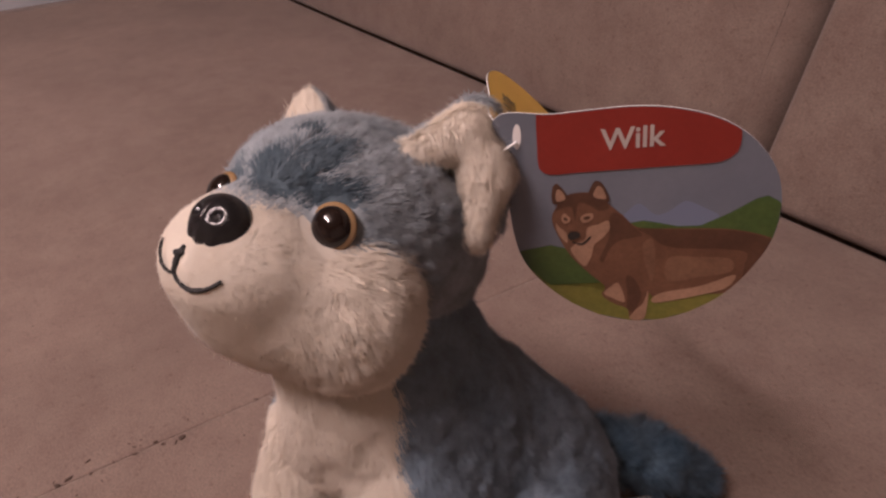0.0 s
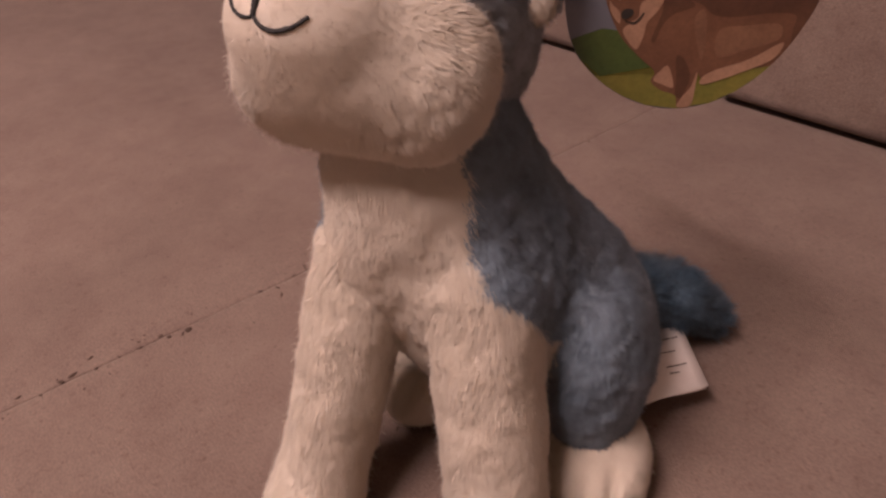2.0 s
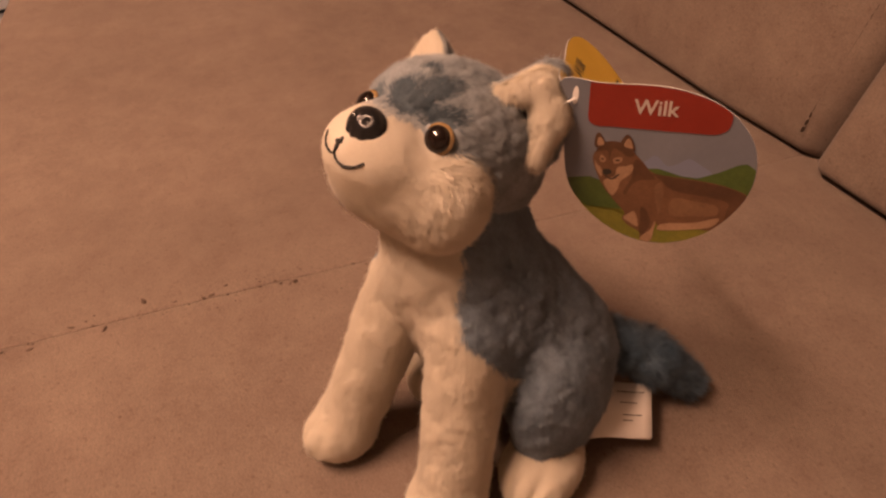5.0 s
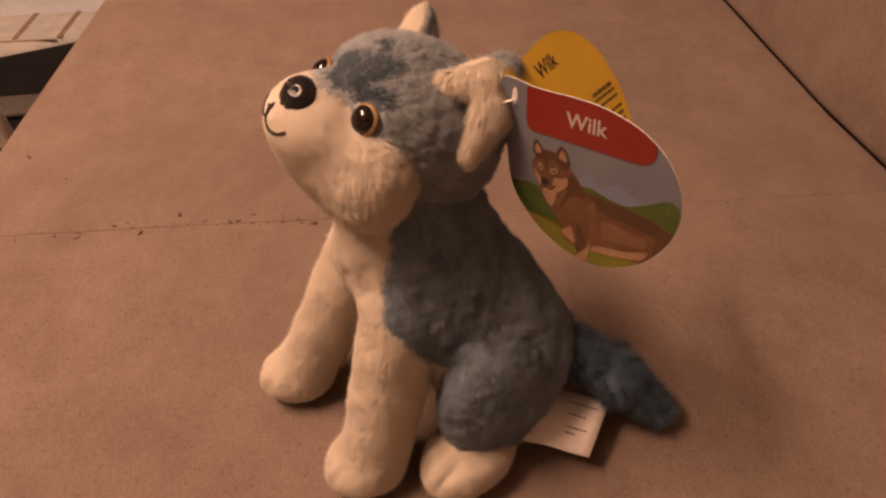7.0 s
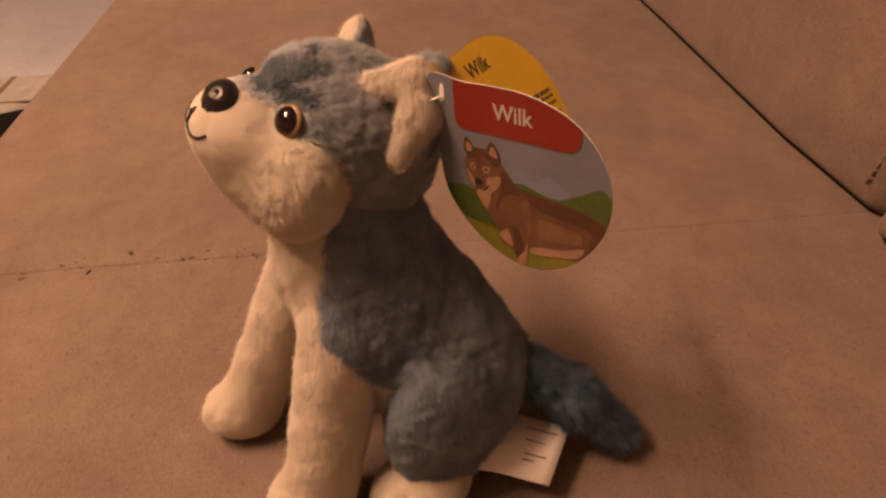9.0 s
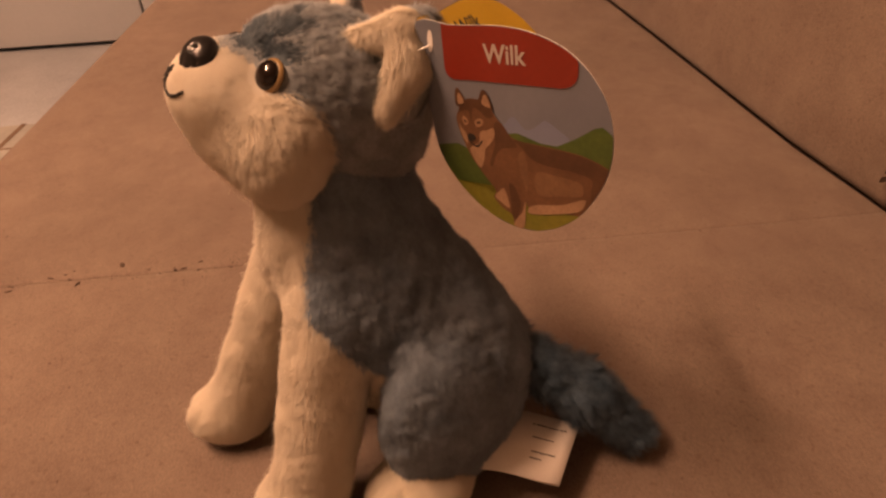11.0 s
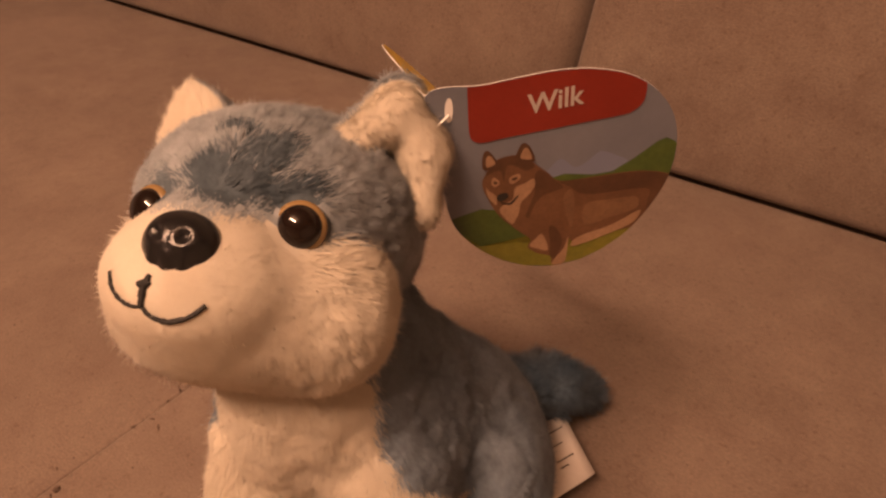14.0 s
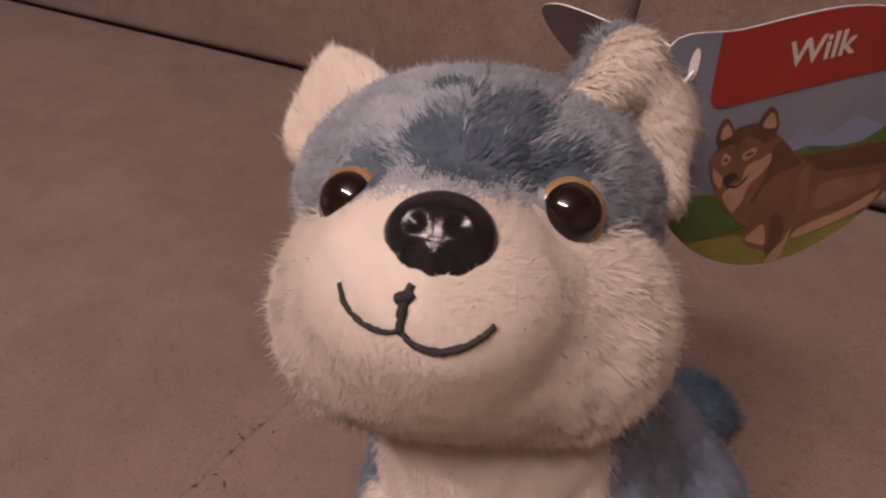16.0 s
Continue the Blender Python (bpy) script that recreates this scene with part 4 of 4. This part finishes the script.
def back_cushion(x0, x1, y, low, lean, round_r, corner, label):
    """A plump cushion leaning against the frame."""
    bm = box(x0, x1, y, y + 0.20, 0, 0.46)
    upright = [e for e in bm.edges if abs(e.verts[0].co.z - e.verts[1].co.z) > 0.1]
    bmesh.ops.bevel(bm, geom=upright, offset=corner, segments=6, profile=0.5, affect="EDGES")
    rim = [e for e in bm.edges if e.verts[0].co.z == e.verts[1].co.z and e.is_manifold and e.calc_face_angle() > 1.2]
    bmesh.ops.bevel(bm, geom=rim, offset=round_r, segments=5, profile=0.5, affect="EDGES")
    bmesh.ops.subdivide_edges(bm, edges=[e for e in bm.edges if e.calc_length() > 0.1], cuts=10, use_grid_fill=True)
    cx, hx = (x0 + x1) / 2, (x1 - x0) / 2
    for v in bm.verts:
        fx = 1 - min(1, abs((v.co.x - cx) / hx)) ** 6
        fz = 1 - min(1, abs(v.co.z / 0.23 - 1)) ** 4
        if v.co.y < y + 0.1:
            v.co.y -= 0.012 * fx * fz
        v.co.y += 0.0012 * math.sin(9 * v.co.x + 5 * v.co.z)
    for v in bm.verts:  # the low corner draws back, and the ends beside the gap lean a little
        v.co.y += 0.026 * math.exp(-abs(x1 - v.co.x) / 0.03) * max(0.0, 1 - v.co.z / 0.05)
        v.co.x += 0.055 * v.co.z * (1 - min(1, abs(v.co.x + 0.09) / 0.8))
    bmesh.ops.transform(bm, matrix=Matrix.Translation((0, y, low)) @ pose(0, 0, 0, -lean, 0, 0) @ Matrix.Translation((0, -y, 0)), verts=bm.verts)
    ob = part("back_cushion", bm, CLOTH, sofa, label)
    return ob


back_cushion(-1.40, -0.0925, BACK_Y + 0.001, SEAT + 0.007, 12, 0.011, 0.026, "plump beige microfibre back cushion")
back_cushion(-0.0895, 0.93, BACK_Y - 0.006, SEAT + 0.008, 12, 0.011, 0.012, "plump beige microfibre back cushion")
# stitched edge of the boxing, in short stitches
bm = bmesh.new()
for k in range(52):
    z = 0.022 + 0.0078 * k
    box(-0.1190 + 0.022 * k / 52, -0.1185 + 0.022 * k / 52, BACK_Y - 0.0006 - 0.0105 * (1 - abs(z / 0.23 - 1) ** 4) * 0.22, BACK_Y + 0.004, z, z + 0.0052, bm=bm)
bmesh.ops.transform(bm, matrix=Matrix.Translation((0, BACK_Y, SEAT + 0.007)) @ pose(0, 0, 0, -12, 0, 0) @ Matrix.Translation((0, -BACK_Y, 0)), verts=bm.verts)
part("seam_thread", bm, SEAM_THREAD, sofa, "brown stitches along the cushion's edge", False)
part("base", box(-1.42, 0.94, -0.35, 0.72, 0.06, 0.105, 0.008), CLOTH, sofa)
part("back_frame", box(-1.43, 0.95, 0.70, 0.80, 0.06, 0.86, 0.03, 4), CLOTH, sofa)
for x in (-1.36, 0.88):
    for y in (-0.29, 0.72):
        part("leg", box(x - 0.03, x + 0.03, y - 0.03, y + 0.03, 0.0, 0.062, 0.004), BLACK_CLOTH, sofa)

# crumbs on the seat
rng = np.random.default_rng(7)
spots = [(-0.137, -0.078, 2.6), (-0.146, -0.145, 1.6), (-0.160, -0.186, 2.6), (-0.142, -0.214, 1.8), (-0.252, -0.328, 1.8), (-0.042, 0.193, 1.5), (-0.027, 0.196, 1.6), (0.130, 0.124, 2.0)]
for _ in range(46):
    y = rng.uniform(-0.31, 0.02)
    spots.append((seam_x(y) + rng.normal(0, 0.006), y, rng.uniform(0.5, 1.3)))
for _ in range(150):
    spots.append((rng.uniform(-0.75, 0.42), rng.uniform(-0.33, 0.40), rng.uniform(0.35, 1.0)))
crumb_data = []
for k in range(5):
    bm = bmesh.new()
    bmesh.ops.create_icosphere(bm, subdivisions=1, radius=0.001)
    for v in bm.verts:
        v.co *= 1 + 0.6 * noise.noise(v.co * 1700 + Vector((k * 7, 0, 0)))
        v.co.z *= 0.5
        v.co.x *= 1.0 + 0.35 * k
    me = bpy.data.meshes.new("crumb")
    bm.to_mesh(me)
    bm.free()
    me.materials.append(CRUMB)
    crumb_data.append(me)
for i, (x, y, s) in enumerate(spots):
    c = new("crumb", crumb_data[i % 5])
    c.matrix_world = Matrix.Translation((x, y, SEAT - 0.0001)) @ pose(0, 0, 0, 0, 0, rng.uniform(0, 360)) @ Matrix.Scale(0.86 * s, 4)
    tagged(c, "tiny dark brown crumb lying on the sofa seat", "crumb", "crumbs on the sofa")

# ---- room ----
def slab(name, *size, material=WALL_PAINT):
    ob = part(name, box(*size), material, None, "", False)
    return tagged(ob, kind="structure")


slab("floor", -3.4, 2.2, -3.2, 1.1, -0.06, 0.0, material=FLOOR_WOOD)
slab("ceiling", -3.4, 2.2, -3.2, 1.1, 2.5, 2.56)
slab("wall_north", -3.4, 2.2, 1.0, 1.1, 0.0, 2.5)
slab("wall_south", -3.4, 2.2, -3.3, -3.2, 0.0, 2.5)
slab("wall_west", -3.5, -3.4, -3.3, 1.1, 0.0, 2.5)
slab("wall_east", 2.2, 2.3, -3.3, 1.1, 0.0, 2.5)

rug = part("rug", box(-2.13, -1.38, -1.9, -0.42, 0.0, 0.010, 0.004, 2), RUG_PILE)
tagged(rug, "cream low-pile rug lying on the pale floor", "rug")

# low white cabinet on short feet
cab = thing("cabinet", "white lacquered low cabinet raised off the floor", "cabinet", Matrix.Translation((-2.08, -0.37, 0)))
part("body", box(-0.45, -0.02, -0.86, 0.9, 0.022, 0.80, 0.004, 2), WHITE_LACQUER, cab)
for i, (y0, y1) in enumerate(((-0.86, -0.268), (-0.262, 0.318), (0.324, 0.9))):
    part("door", box(-0.019, 0.0, y0, y1, 0.024, 0.798, 0.006, 3), WHITE_LACQUER, cab)
for x in (-0.40, -0.08):
    for y in (-0.80, 0.84):
        part("foot", box(x - 0.02, x + 0.02, y - 0.02, y + 0.02, 0.0, 0.022, 0.002, 1), BLACK_CLOTH, cab)

# dark bag, widened over shaded floor, with a checked blanket folded behind it
bag = thing("bag", "black nylon bag with a taupe strap, widened to stand in for shaded floor", "bag", pose(-0.981, -0.703, 0, 0, 0, 22))
# the side past the strap is drawn out in place of shaded floor
bm = box(-0.255, 0.325, -0.60, 0.40, 0.0, 0.045, 0.02, 4)
bmesh.ops.subdivide_edges(bm, edges=[e for e in bm.edges if e.calc_length() > 0.08], cuts=6, use_grid_fill=True)
for v in bm.verts:
    if v.co.z > 0.02:
        v.co.z += 0.008 * noise.noise(v.co * 7)
part("body", bm, BLACK_CLOTH, bag)
part("strap", box(-0.034, 0.034, -0.30, 0.25, 0.050, 0.060, 0.003, 2), GREY_CLOTH, bag, "taupe webbing strap").matrix_local = pose(-0.004, -0.033, 0, 0, 0, -20)

blanket = thing("blanket", "grey-beige wool blanket with brown windowpane checks, folded", "blanket", Matrix.Translation((-1.34, -0.80, 0)))
bm = box(-0.050, 0.16, -0.45, 0.36, 0.0, 0.055, 0.022, 4)
for v in bm.verts:
    if v.co.x > 0.1:
        v.co.x -= 0.39 * (v.co.y + 0.057) + 0.006
part("cloth", bm, BLANKET, blanket)
for y in np.arange(-0.40, 0.34, 0.098):
    bm = box(-0.038, 0.09, y, y + 0.012, 0.0552, 0.0560)
    for v in bm.verts:
        v.co.y -= 0.114 * v.co.x
    part("stripe", bm, BLANKET_LINE, blanket, "brown woven stripe", False)
part("stripe", box(0.095, 0.101, -0.42, 0.08, 0.0552, 0.0560), BLANKET_LINE, blanket, "brown woven stripe", False)

post = part("metal_post", tube([(-0.625, -0.565, 0.0), (-0.625, -0.565, 0.29)], 0.013, 20), STEEL)
part("cap", tube([(-0.625, -0.565, 0.288), (-0.625, -0.565, 0.334)], 0.0155, 20), BLACK_CLOTH, post, "black plastic cap")
tagged(post, "short brushed steel post standing beside the bag", "post")
